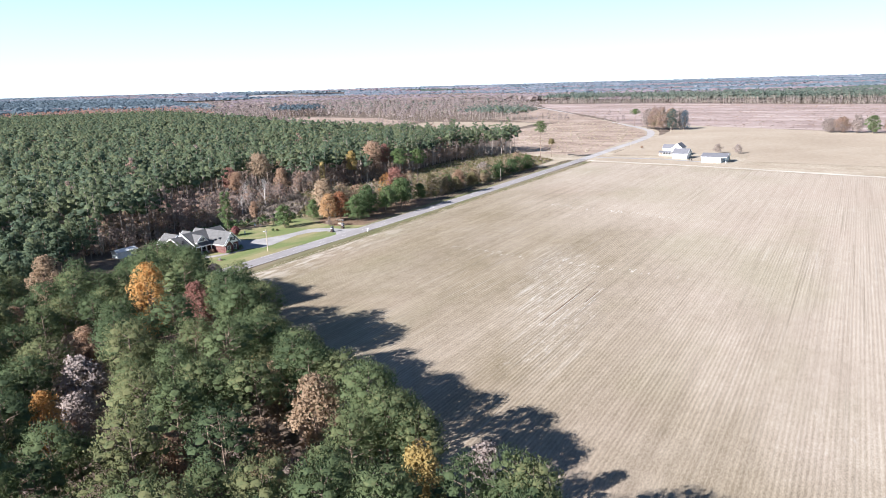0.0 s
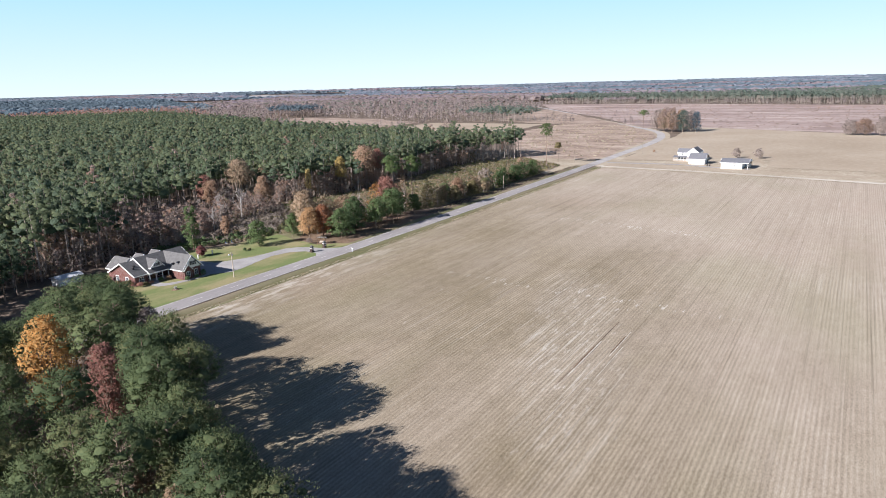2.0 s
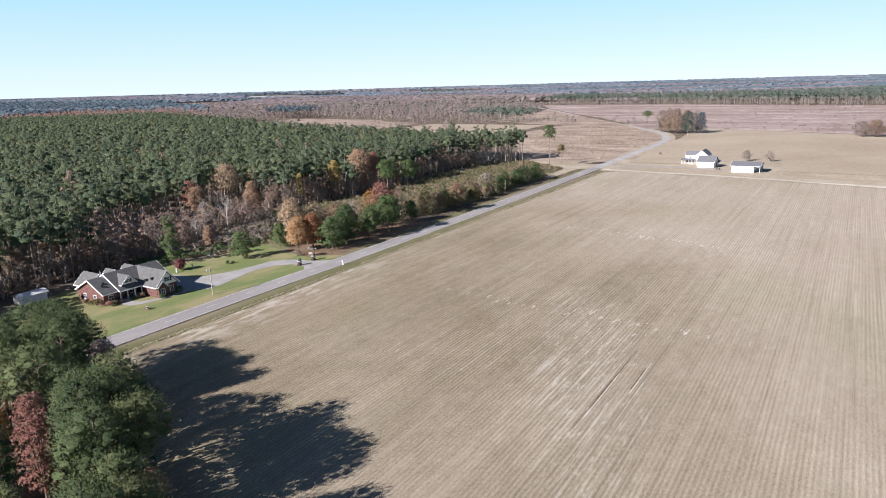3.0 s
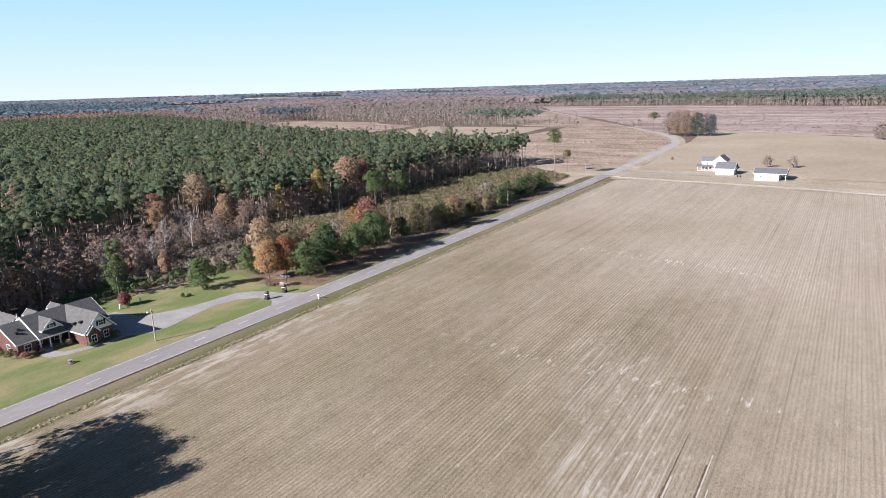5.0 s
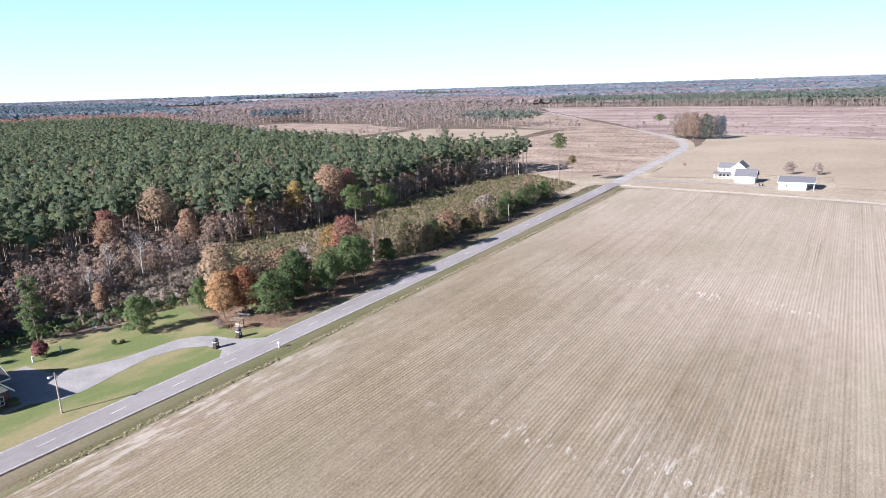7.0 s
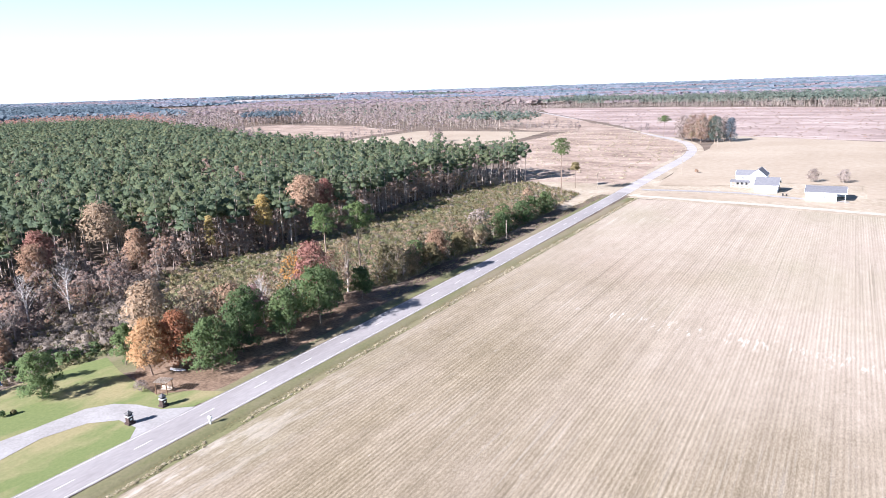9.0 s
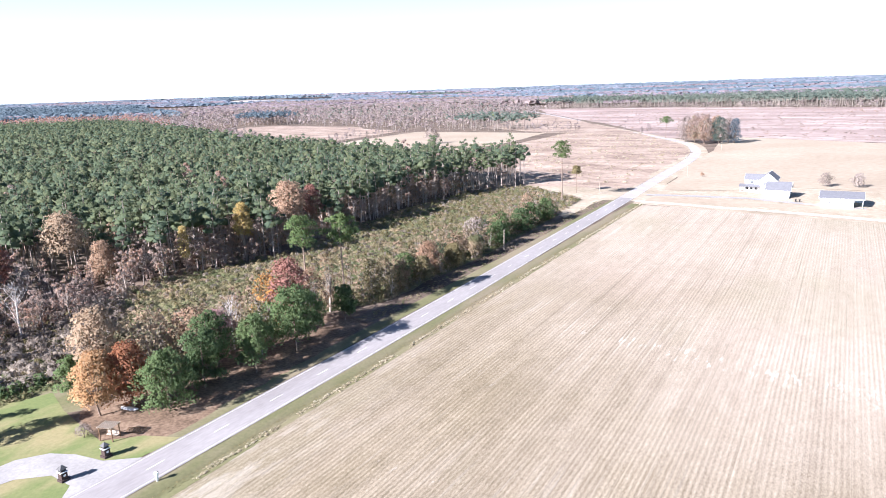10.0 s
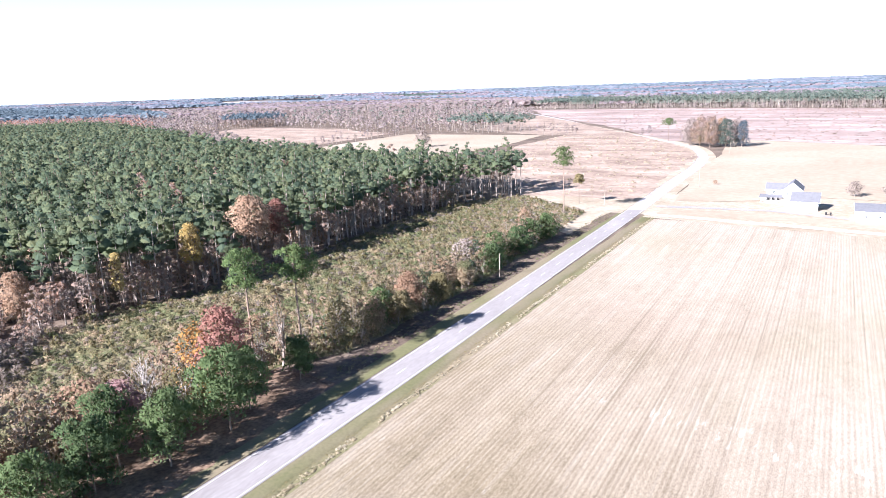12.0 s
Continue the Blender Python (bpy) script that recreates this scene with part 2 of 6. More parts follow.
def wave_rows(scale, distort, lo, hi):
    w = n.t.nodes.new("ShaderNodeTexWave")
    w.bands_direction = "X"
    n.put(w.inputs["Vector"], n.co)
    w.inputs["Scale"].default_value, w.inputs["Distortion"].default_value, w.inputs["Detail"].default_value, w.inputs["Detail Scale"].default_value = scale, distort, 2.0, 0.5
    return n.ramp(w.outputs["Fac"], (lo, 0.0), (hi, 1.0))


rowed = n.maths("MULTIPLY", wave_rows(0.413, 0.7, 0.1, 0.9), n.ramp(n.noise(0.05, 3, (1, 0.4, 1)), (0.35, 0.3), (0.6, 1.0)))
passes = n.maths("MULTIPLY", wave_rows(0.0515, 0.9, 0.90, 0.99), n.ramp(n.noise(0.03, 3, (1, 0.25, 1)), (0.42, 0.1), (0.6, 1.0)))
wide, narrow = n.noise(1.0, 4, (0.40, 0.006, 1)), n.noise(1.0, 3, (2.3, 0.012, 1))
grit = n.noise(5.0, 5, (1, 0.4, 1), 0, 0.8)
soft = n.noise(0.5, 5, (1, 0.4, 1), 0, 0.7)
tone = n.maths("ADD", n.maths("ADD", n.maths("MULTIPLY", grit, 0.55), n.maths("MULTIPLY", soft, 0.16)), n.maths("ADD", n.maths("ADD", n.maths("MULTIPLY", wide, 0.13), n.maths("MULTIPLY", narrow, 0.10)), n.maths("MULTIPLY", rowed, 0.075)))
sx = n.t.nodes.new("ShaderNodeSeparateXYZ")
n.put(sx.inputs[0], n.co)
east, north = sx.outputs[0], sx.outputs[1]
olive = n.ramp(tone, (0.38, (0.108, 0.085, 0.050)), (0.48, (0.203, 0.163, 0.105)), (0.56, (0.288, 0.236, 0.160)), (0.66, (0.43, 0.368, 0.27)))
pale = n.ramp(tone, (0.38, (0.245, 0.197, 0.15)), (0.48, (0.362, 0.302, 0.238)), (0.56, (0.43, 0.366, 0.296)), (0.66, (0.52, 0.455, 0.38)))


def oval(x0, y0, ex, ey, across, along):
    """One in the middle of a slanting oval of ground, nought at its rim."""
    dx, dy = n.maths("SUBTRACT", east, x0), n.maths("SUBTRACT", north, y0)
    u = n.maths("DIVIDE", n.maths("ADD", n.maths("MULTIPLY", dx, ex), n.maths("MULTIPLY", dy, ey)), across)
    v = n.maths("DIVIDE", n.maths("SUBTRACT", n.maths("MULTIPLY", dy, ex), n.maths("MULTIPLY", dx, ey)), along)
    d = n.maths("ADD", n.maths("MULTIPLY", u, u), n.maths("MULTIPLY", v, v))
    return n.ramp(n.maths("ADD", d, n.maths("MULTIPLY", n.maths("SUBTRACT", n.noise(0.06, 4), 0.5), 1.2)), (0.15, 1.0), (1.0, 0.0))


worn = oval(96.0, 156.0, 0.946, 0.323, 13.0, 60.0)
area = n.maths("ADD", n.noise(0.013, 4, (1, 0.6, 1)), n.maths("ADD", n.maths("MULTIPLY", n.maths("SUBTRACT", east, 52.0), 0.0026), n.maths("MULTIPLY", n.maths("SUBTRACT", north, 210.0), 0.0013)))
c = n.mix(n.ramp(area, (0.38, 0.05), (0.70, 1.0)), olive, pale)
c = n.mix(n.maths("MULTIPLY", worn, 0.28), c, n.ramp(tone, (0.38, (0.19, 0.16, 0.125)), (0.48, (0.345, 0.298, 0.24)), (0.56, (0.46, 0.405, 0.335)), (0.66, (0.66, 0.605, 0.53))))
c = n.mix(n.ramp(n.noise(0.016, 4, (1, 0.45, 1)), (0.50, 0.0), (0.66, 0.28)), c, n.mix(grit, (0.12, 0.125, 0.052), (0.36, 0.345, 0.205)))
c = n.mix(n.ramp(n.noise(0.009, 3), (0.52, 0.0), (0.66, 0.25)), c, n.mix(grit, (0.25, 0.18, 0.14), (0.52, 0.41, 0.335)))
c = n.mix(n.maths("MULTIPLY", passes, 0.16), c, (0.13, 0.10, 0.068))
cuts = n.ramp(n.noise(1.0, 2, (1.5, 0.008, 1)), (0.61, 0.0), (0.70, 1.0))
c = n.mix(n.maths("MULTIPLY", cuts, 0.42), c, (0.14, 0.112, 0.075))
strew = n.maths("MULTIPLY", n.ramp(n.noise(1.0, 3, (1.9, 0.03, 1), 0, 0.6), (0.55, 0.0), (0.66, 1.0)), n.maths("ADD", n.maths("MULTIPLY", worn, 0.8), n.ramp(n.noise(0.02, 3), (0.46, 0.05), (0.62, 0.5))))
c = n.mix(n.maths("MULTIPLY", strew, 0.38), c, (0.66, 0.62, 0.555))
head = n.maths("MULTIPLY", n.ramp(n.maths("DIVIDE", east, 40.0), (0.22, 1.0), (0.62, 0.0)), n.ramp(n.noise(0.42, 5, (1, 0.22, 1), 0, 0.7), (0.48, 0.0), (0.60, 1.0)))
head = n.maths("MULTIPLY", head, n.ramp(n.maths("DIVIDE", north, 400.0), (0.42, 1.0), (0.58, 0.15)))
c = n.mix(n.maths("MULTIPLY", head, 0.62), c, (0.60, 0.555, 0.495))
# washed-out chalky spots in two slanting lines and in the worn oval
lines = n.maths("MAXIMUM", oval(87.0, 185.5, 0.06, 0.998, 3.5, 48.0), n.maths("MAXIMUM", oval(78.0, 270.0, 0.16, 0.987, 4.5, 48.0), n.maths("MULTIPLY", worn, 0.5)))
spots = n.noise(0.9, 4, (1, 0.22, 1), 0, 0.7)
chalk = n.maths("MAXIMUM", n.maths("MULTIPLY", n.ramp(spots, (0.56, 0.0), (0.65, 1.0)), lines), n.maths("MULTIPLY", n.ramp(spots, (0.64, 0.0), (0.70, 1.0)), n.ramp(n.noise(0.03, 3, (1, 2.2, 1), 20), (0.54, 0.0), (0.64, 0.6))))
c = n.mix(n.maths("MULTIPLY", chalk, 0.55), c, (0.74, 0.71, 0.66))
n.bump(n.maths("ADD", grit, n.maths("MULTIPLY", rowed, 0.6)), 0.35, 0.1)
M_FIELD = n.done(c)


# ---- building helpers ----
def grid_mesh(name, verts, faces, mat, normals=None):
    """A mesh object from arrays: verts (n, 3), faces (m, 3 or 4)."""
    me = bpy.data.meshes.new(name)
    verts, faces = np.asarray(verts, np.float32), np.asarray(faces, np.int32)
    k = faces.shape[1]
    me.vertices.add(len(verts)), me.loops.add(faces.size), me.polygons.add(len(faces))
    me.vertices.foreach_set("co", verts.ravel())
    me.loops.foreach_set("vertex_index", faces.ravel())
    me.polygons.foreach_set("loop_start", np.arange(0, faces.size, k, dtype=np.int32))
    me.update(calc_edges=True)
    me.materials.append(mat)
    if normals is not None:
        me.polygons.foreach_set("use_smooth", np.ones(len(faces), dtype=bool))
        me.normals_split_custom_set_from_vertices(normals)
    return me


def patch(name, poly, z, mat, wobble=0.0, label="", category="", step=6.0):
    """A flat, irregular piece of ground of the given outline, thick enough to stand on the sheet."""
    rng = random.Random(len(poly) + int(abs(poly[0][0]) * 7))
    pts = []
    for (ax, ay), (bx, by) in zip(poly, poly[1:] + poly[:1]):
        k = max(1, int(math.hypot(bx - ax, by - ay) / step))
        for i in range(k):
            f = i / k
            pts.append((ax + (bx - ax) * f + rng.uniform(-wobble, wobble), ay + (by - ay) * f + rng.uniform(-wobble, wobble)))
    bm = bmesh.new()
    f = bm.faces.new([bm.verts.new((x, y, z)) for x, y in pts])
    f.normal_update()
    if f.normal.z < 0:
        f.normal_flip()
    bmesh.ops.triangulate(bm, faces=[f], ngon_method="EAR_CLIP")
    me = bpy.data.meshes.new(name)
    bm.to_mesh(me), bm.free()
    me.materials.append(mat)
    return tagged(new(name, me), label, category, kind="structure")


def ribbon(name, line, offset, width, z, mat, parent=None, step=4.0):
    """A strip that follows a centreline at a sideways offset."""
    dense = []
    for a, b in zip(line, line[1:]):
        k = max(1, int((Vector(b) - Vector(a)).length / step))
        dense += [Vector(a).lerp(Vector(b), i / k) for i in range(k)]
    dense.append(Vector(line[-1]))
    v = []
    for i, p in enumerate(dense):
        d = (dense[min(i + 1, len(dense) - 1)] - dense[max(i - 1, 0)]).normalized()
        s = Vector((d.y, -d.x))
        for o in (offset - width / 2, offset + width / 2):
            q = p + s * o
            v.append((q.x, q.y, z))
    f = [(2 * i, 2 * i + 1, 2 * i + 3, 2 * i + 2) for i in range(len(dense) - 1)]
    ob = new(name, grid_mesh(name, v, f, mat))
    ob.parent = parent
    return ob


def smooth_line(pts, k=8):
    """Catmull-Rom through the points."""
    p = [Vector(q) for q in pts]
    p = [p[0] * 2 - p[1]] + p + [p[-1] * 2 - p[-2]]
    out = []
    for a, b, c, d in zip(p, p[1:], p[2:], p[3:]):
        for i in range(k):
            t = i / k
            out.append(0.5 * ((2 * b) + (c - a) * t + (2 * a - 5 * b + 4 * c - d) * t * t + (3 * b - a - 3 * c + d) * t ** 3))
    return out + [p[-2]]


def inside(x, y, poly):
    hit = False
    for (ax, ay), (bx, by) in zip(poly, poly[1:] + poly[:1]):
        if (ay > y) != (by > y) and x < (bx - ax) * (y - ay) / (by - ay) + ax:
            hit = not hit
    return hit


def scatter(poly, gap, seed, jitter=0.85):
    """Places on a loose hexagonal raster inside an outline."""
    rng = random.Random(seed)
    xs, ys = [p[0] for p in poly], [p[1] for p in poly]
    out, row, y = [], 0, min(ys)
    while y < max(ys):
        x = min(xs) + (row % 2) * gap / 2
        while x < max(xs):
            px, py = x + rng.uniform(-.5, .5) * gap * jitter, y + rng.uniform(-.5, .5) * gap * jitter
            if inside(px, py, poly):
                out.append((px, py))
            x += gap
        y += gap * 0.87
        row += 1
    return out


# ---- trees ----
def leaves(rng, centre, rad, count, size, flat=0.75, loose=0.38, needle=False):
    """Corner points (count, 3, 3) of leaf tufts on a rounded puff."""
    d = rng.normal(size=(count, 3))
    d /= np.linalg.norm(d, axis=1)[:, None]
    d[:, 2] = np.where(d[:, 2] < -0.45, -d[:, 2], d[:, 2])
    pos = np.asarray(centre) + d * (rad * rng.uniform(0.55, 1.0, (count, 1))) * np.array((1, 1, flat))
    nrm = d + loose * rng.normal(size=(count, 3))
    nrm /= np.linalg.norm(nrm, axis=1)[:, None]
    a = np.cross(nrm, rng.normal(size=(count, 3)))
    a /= np.linalg.norm(a, axis=1)[:, None]
    b = np.cross(nrm, a)
    if needle:
        a = d * 0.8 + np.array((0, 0, 0.6)) + 0.5 * rng.normal(size=(count, 3))
        a /= np.linalg.norm(a, axis=1)[:, None]
        b = np.cross(a, rng.normal(size=(count, 3)))
        b *= 0.42 / np.linalg.norm(b, axis=1)[:, None]
    s = size * rng.uniform(0.6, 1.35, (count, 1))
    j = lambda: rng.uniform(0.55, 1.25, (count, 1))
    tri = np.stack([pos - a * s * j(), pos + a * s * j() * 0.7 - b * s * j() * 0.8, pos + a * s * j() * 0.5 + b * s * j()], 1)
    inward = np.einsum("ij,ij->i", np.cross(tri[:, 1] - tri[:, 0], tri[:, 2] - tri[:, 0]), d) < 0
    tri[inward] = tri[inward][:, ::-1]
    return tri


ICO = [(0, 0, 1)] + [(0.894 * math.cos(k * 1.2566), 0.894 * math.sin(k * 1.2566), 0.447) for k in range(5)] + [(0.894 * math.cos(k * 1.2566 + 0.6283), 0.894 * math.sin(k * 1.2566 + 0.6283), -0.447) for k in range(5)]
ICO_F = [(0, 1 + k, 1 + (k + 1) % 5) for k in range(5)] + [(1 + k, 6 + k, 1 + (k + 1) % 5) for k in range(5)] + [(1 + (k + 1) % 5, 6 + k, 6 + (k + 1) % 5) for k in range(5)]


def clump(rng, centre, rad, flat=0.7, rough=0.3):
    """One uneven, closed bunch of needles or twigs, open below."""
    p = np.array(ICO) * rng.uniform(1 - rough, 1 + rough, (11, 1))
    a = rng.uniform(0, 6.28)
    p = np.stack([p[:, 0] * math.cos(a) - p[:, 1] * math.sin(a), p[:, 0] * math.sin(a) + p[:, 1] * math.cos(a), p[:, 2] * flat], 1)
    return (np.asarray(centre) + p * rad)[np.array(ICO_F)]


def stand_tree(seed, h, base, spread, count, loose, size, sides=3, stretch=1.0):
    """A forest tree seen from afar: a straight tapered trunk, a few dead stubs, and a crown of uneven clumps with loose tufts round them."""
    rng = np.random.default_rng(seed)
    lean = rng.normal(size=2) * 0.3
    top = (lean[0], lean[1], h * 0.95)
    wood = [limb((0, 0, -0.3), top, 0.0085 * h + 0.06, 0.05, sides)]
    green = []
    for i in range(count):
        f = (i + rng.uniform(0.1, 0.9)) / count
        r = spread * (0.28 + 0.34 * math.sin(math.pi * (0.12 + 0.8 * f))) * rng.uniform(0.6, 1.15) * (1 if f < 0.86 else 0.3)
        a = i * 2.4 + rng.uniform(-.5, .5)
        c = np.array((math.cos(a) * r + lean[0], math.sin(a) * r + lean[1], h * (base + (0.93 - base) * f)))
        rad = spread * rng.uniform(0.34, 0.5) * (1.05 - 0.4 * f)
        green.append(clump(rng, c, rad * 0.8, 0.72 * stretch, 0.45))
        if loose:
            green.append(leaves(rng, c, rad * 1.2, loose, size, 0.75, 0.6, True))
    return join(wood), tufts(green)


def soft_normals(v, blend):
    """Shading directions of a crown: each tuft's own, bent towards the roundness of the whole."""
    t = v.reshape(-1, 3, 3)
    g = np.cross(t[:, 1] - t[:, 0], t[:, 2] - t[:, 0])
    g /= np.linalg.norm(g, axis=1)[:, None] + 1e-9
    c = np.array((v[:, 0].mean(), v[:, 1].mean(), np.percentile(v[:, 2], 25) - 0.3 * np.ptp(v[:, 2])))
    o = t.mean(1) - c
    o /= np.linalg.norm(o, axis=1)[:, None] + 1e-9
    n_ = g * (1 - blend) + o * blend
    n_ /= np.linalg.norm(n_, axis=1)[:, None] + 1e-9
    return np.repeat(n_, 3, axis=0)


def tufts(blocks):
    v = np.concatenate(blocks).reshape(-1, 3)
    return v, np.arange(len(v)).reshape(-1, 3)


def limb(p, q, r0, r1, sides=5):
    """A tapered round limb: verts and quads."""
    p, q = np.asarray(p, float), np.asarray(q, float)
    d = (q - p) / (np.linalg.norm(q - p) + 1e-9)
    a = np.cross(d, (0.3, 0.9, 0.1) if abs(d[2]) > 0.8 else (0, 0, 1))
    a /= np.linalg.norm(a)
    b = np.cross(d, a)
    ang = np.arange(sides) * 2 * math.pi / sides
    ring = np.cos(ang)[:, None] * a + np.sin(ang)[:, None] * b
    v = np.concatenate([p + ring * r0, q + ring * r1])
    f = np.array([(i, (i + 1) % sides, sides + (i + 1) % sides, sides + i) for i in range(sides)])
    return v, f


def join(parts):
    vs, fs, o = [], [], 0
    for v, f in parts:
        vs.append(v), fs.append(f + o)
        o += len(v)
    return np.concatenate(vs), np.concatenate(fs)


def pine_shape(seed, h=16.0, base=0.5, spread=2.6, puffs=34, per=22, size=0.42, sides=6, limbs=True, loose=0.38, ragged=0.0, needle=False):
    """Trunk and crown arrays of a pine with clumped needles on upturned limbs."""
    rng = np.random.default_rng(seed)
    wood, green = [], []
    lean = rng.normal(size=2) * 0.25
    mid, top = (lean[0] * .5, lean[1] * .5, h * 0.55), (lean[0], lean[1], h * 0.97)
    wood += [limb((0, 0, -0.3), mid, 0.019 * h / 2 + 0.05, 0.012 * h / 2 + 0.03, sides), limb(mid, top, 0.012 * h / 2 + 0.03, 0.03, sides)]
    for i in range(puffs):
        f = (i + rng.uniform(0, 0.9)) / puffs
        z = h * (base + (0.96 - base) * f)
        prof = math.sqrt(max(0.05, 1 - ((f - 0.33) / (0.45 if f < 0.33 else 0.72)) ** 2))
        r = spread * 0.78 * prof * rng.uniform(0.45 - 0.2 * ragged, 1.0 + 0.4 * ragged)
        a = i * 2.4 + rng.uniform(-.5, .5) * (1 + 2 * ragged)
        c = np.array((math.cos(a) * r + lean[0], math.sin(a) * r + lean[1], z))
        if limbs and i % 2 == 0:
            wood.append(limb((lean[0] * .8, lean[1] * .8, z - 0.3 * r), c, 0.06, 0.02, 3))
        green.append(leaves(rng, c, rng.uniform(0.26, 0.42) * spread * (0.7 + 0.3 * prof), per, size, 0.75, loose, needle))
    return join(wood), tufts(green)


def dome_pine(seed, h=16.0, base=0.42, spread=3.5, puffs=34, per=92, size=0.2):
    """A stand pine with a broad domed crown: closed bunches on upturned limbs, each under a coat of short needle tufts."""
    rng = np.random.default_rng(seed)
    lean = rng.normal(size=2) * 0.3
    mid, top = (lean[0] * .5, lean[1] * .5, h * 0.5), (lean[0], lean[1], h * 0.93)
    wood = [limb((0, 0, -0.3), mid, 0.2, 0.14, 6), limb(mid, top, 0.14, 0.04, 6)]
    green = []
    skew = rng.uniform(0.8, 1.2, 7)
    for i in range(puffs):
        f = (i + rng.uniform(0, 0.9)) / puffs
        a = i * 2.4 + rng.uniform(-.35, .35)
        r = spread * 0.72 * math.sqrt(max(0.03, 1 - ((f - 0.3) / (0.42 if f < 0.3 else 0.72)) ** 2)) * rng.uniform(0.72, 1.0) * skew[int(a * 1.1) % 7]
        c = np.array((math.cos(a) * r + lean[0], math.sin(a) * r + lean[1], h * (base + (0.93 - base) * f)))
        rad = spread * rng.uniform(0.25, 0.37)
        if i % 2 == 0:
            wood.append(limb((lean[0] * .8, lean[1] * .8, c[2] - 0.35 * r - 0.3), c, 0.07, 0.025, 3))
        green.append(clump(rng, c, rad * 0.4, 0.7, 0.35))
        green.append(leaves(rng, c, rad * 1.12, per, size, 0.8, 0.6, True))
    return join(wood), tufts(green)


def broad_shape(seed, h=12.0, spread=3.2, puffs=26, per=22, size=0.34, base=0.3, sides=6, leafy=1.0, limbs=True):
    """A broadleaf tree: forked tapered limbs and a crown of loose clumps."""
    rng = np.random.default_rng(seed)
    wood, green = [], []
    fork = np.array((rng.normal() * 0.2, rng.normal() * 0.2, h * (base + 0.05)))
    wood.append(limb((0, 0, -0.3), fork, 0.018 * h, 0.012 * h, sides))
    for i in range(puffs):
        f = (i + 0.5) / puffs
        a = i * 2.4 + rng.uniform(-.4, .4)
        z = h * (base + (0.97 - base) * f)
        r = spread * 0.8 * math.sin(math.pi * (0.2 + 0.74 * f)) ** 0.8 * rng.uniform(0.45, 1.0)
        c = np.array((math.cos(a) * r, math.sin(a) * r, z))
        if limbs:
            elbow = fork * 0.5 + c * 0.5 + np.array((0, 0, 0.06 * h * (1 - f)))
            wood.append(limb(fork + (c - fork) * 0.02, elbow, 0.006 * h, 0.004 * h, 4))
            wood.append(limb(elbow, c, 0.004 * h, 0.015, 3))
        if leafy > 0:
            green.append(leaves(rng, c, rng.uniform(0.7, 1.2) * spread * 0.34, int(per * leafy), size, 0.9, 0.7))
    return join(wood), tufts(green) if green else None


def bare_shape(seed, h=11.0, spread=3.0, forks=3):
    """A leafless tree: three orders of tapered limbs."""
    rng = np.random.default_rng(seed)
    wood = [limb((0, 0, -0.3), (0, 0, h * 0.35), 0.016 * h, 0.012 * h, 6), limb((0, 0, h * 0.35), (rng.normal() * 0.3, rng.normal() * 0.3, h * 0.95), 0.012 * h, 0.02, 5)]
    for i in range(16):
        z0 = h * rng.uniform(0.25, 0.85)
        a = i * 2.4
        l = (h - z0) * rng.uniform(0.4, 0.75)
        e = np.array((math.cos(a) * l * 0.55, math.sin(a) * l * 0.55, z0 + l * 0.8))
        s = np.array((0, 0, z0))
        wood.append(limb(s, e, 0.005 * h, 0.02, 4))
        for j in range(4):
            p = s + (e - s) * rng.uniform(0.35, 1.0)
            q = p + rng.normal(size=3) * np.array((.22, .22, .12)) * l + np.array((0, 0, 0.3 * l))
            wood.append(limb(p, q, 0.03, 0.012, 3))
            for _ in range(2):
                w = p + (q - p) * rng.uniform(0.4, 1)
                wood.append(limb(w, w + rng.normal(size=3) * 0.12 * l + np.array((0, 0, 0.12 * l)), 0.018, 0.008, 3))
    return join(wood), None


def tree_thing(name, shape, leaf_mat, bark_mat, label, category="tree", group=""):
    root = tagged(new(name), label, category, group)
    (wv, wf), green = shape
    t = new("trunk", grid_mesh("trunk", wv, wf, bark_mat))
    t.parent = root
    if green is not None:
        c_ = new("crown", grid_mesh("crown", green[0], green[1], leaf_mat, soft_normals(green[0], 0.68)))
        c_.parent = root
    return root


def stuff_trees(name, spots, shapes, mats, label, category="woods", seed=1, lo=0.8, hi=1.2):
    """Many trees joined into one wood object and one leaf object, past counting."""
    rng = np.random.default_rng(seed)
    root = tagged(new(name), label, category, kind="stuff")
    for which, nm in ((0, "trunks"), (1, "crowns")):
        vs, fs, ns, o = [], [], [], 0
        r2 = np.random.default_rng(seed)
        bent = [soft_normals(q[1][0], 0.72) if which and q[1] is not None else None for q in shapes]
        for x, y in spots:
            pick = int(r2.integers(len(shapes)))
            s = shapes[pick][which]
            k, a, kz = r2.uniform(lo, hi), r2.uniform(0, 6.28), r2.uniform(0.9, 1.12)
            if s is None:
                continue
            v, f = s
            c0, s0 = math.cos(a) * k, math.sin(a) * k
            w = np.empty_like(v)
            w[:, 0], w[:, 1], w[:, 2] = v[:, 0] * c0 - v[:, 1] * s0 + x, v[:, 0] * s0 + v[:, 1] * c0 + y, v[:, 2] * k * kz
            vs.append(w), fs.append(f + o)
            if which:
                q, ca, sa = bent[pick], math.cos(a), math.sin(a)
                ns.append(np.stack([q[:, 0] * ca - q[:, 1] * sa, q[:, 0] * sa + q[:, 1] * ca, q[:, 2]], 1))
            o += len(v)
        if vs:
            ob = new(nm, grid_mesh(nm, np.concatenate(vs), np.concatenate(fs), mats[which], np.concatenate(ns) if ns else None))
            tagged(ob, kind="stuff")
            ob.parent = root
    return root


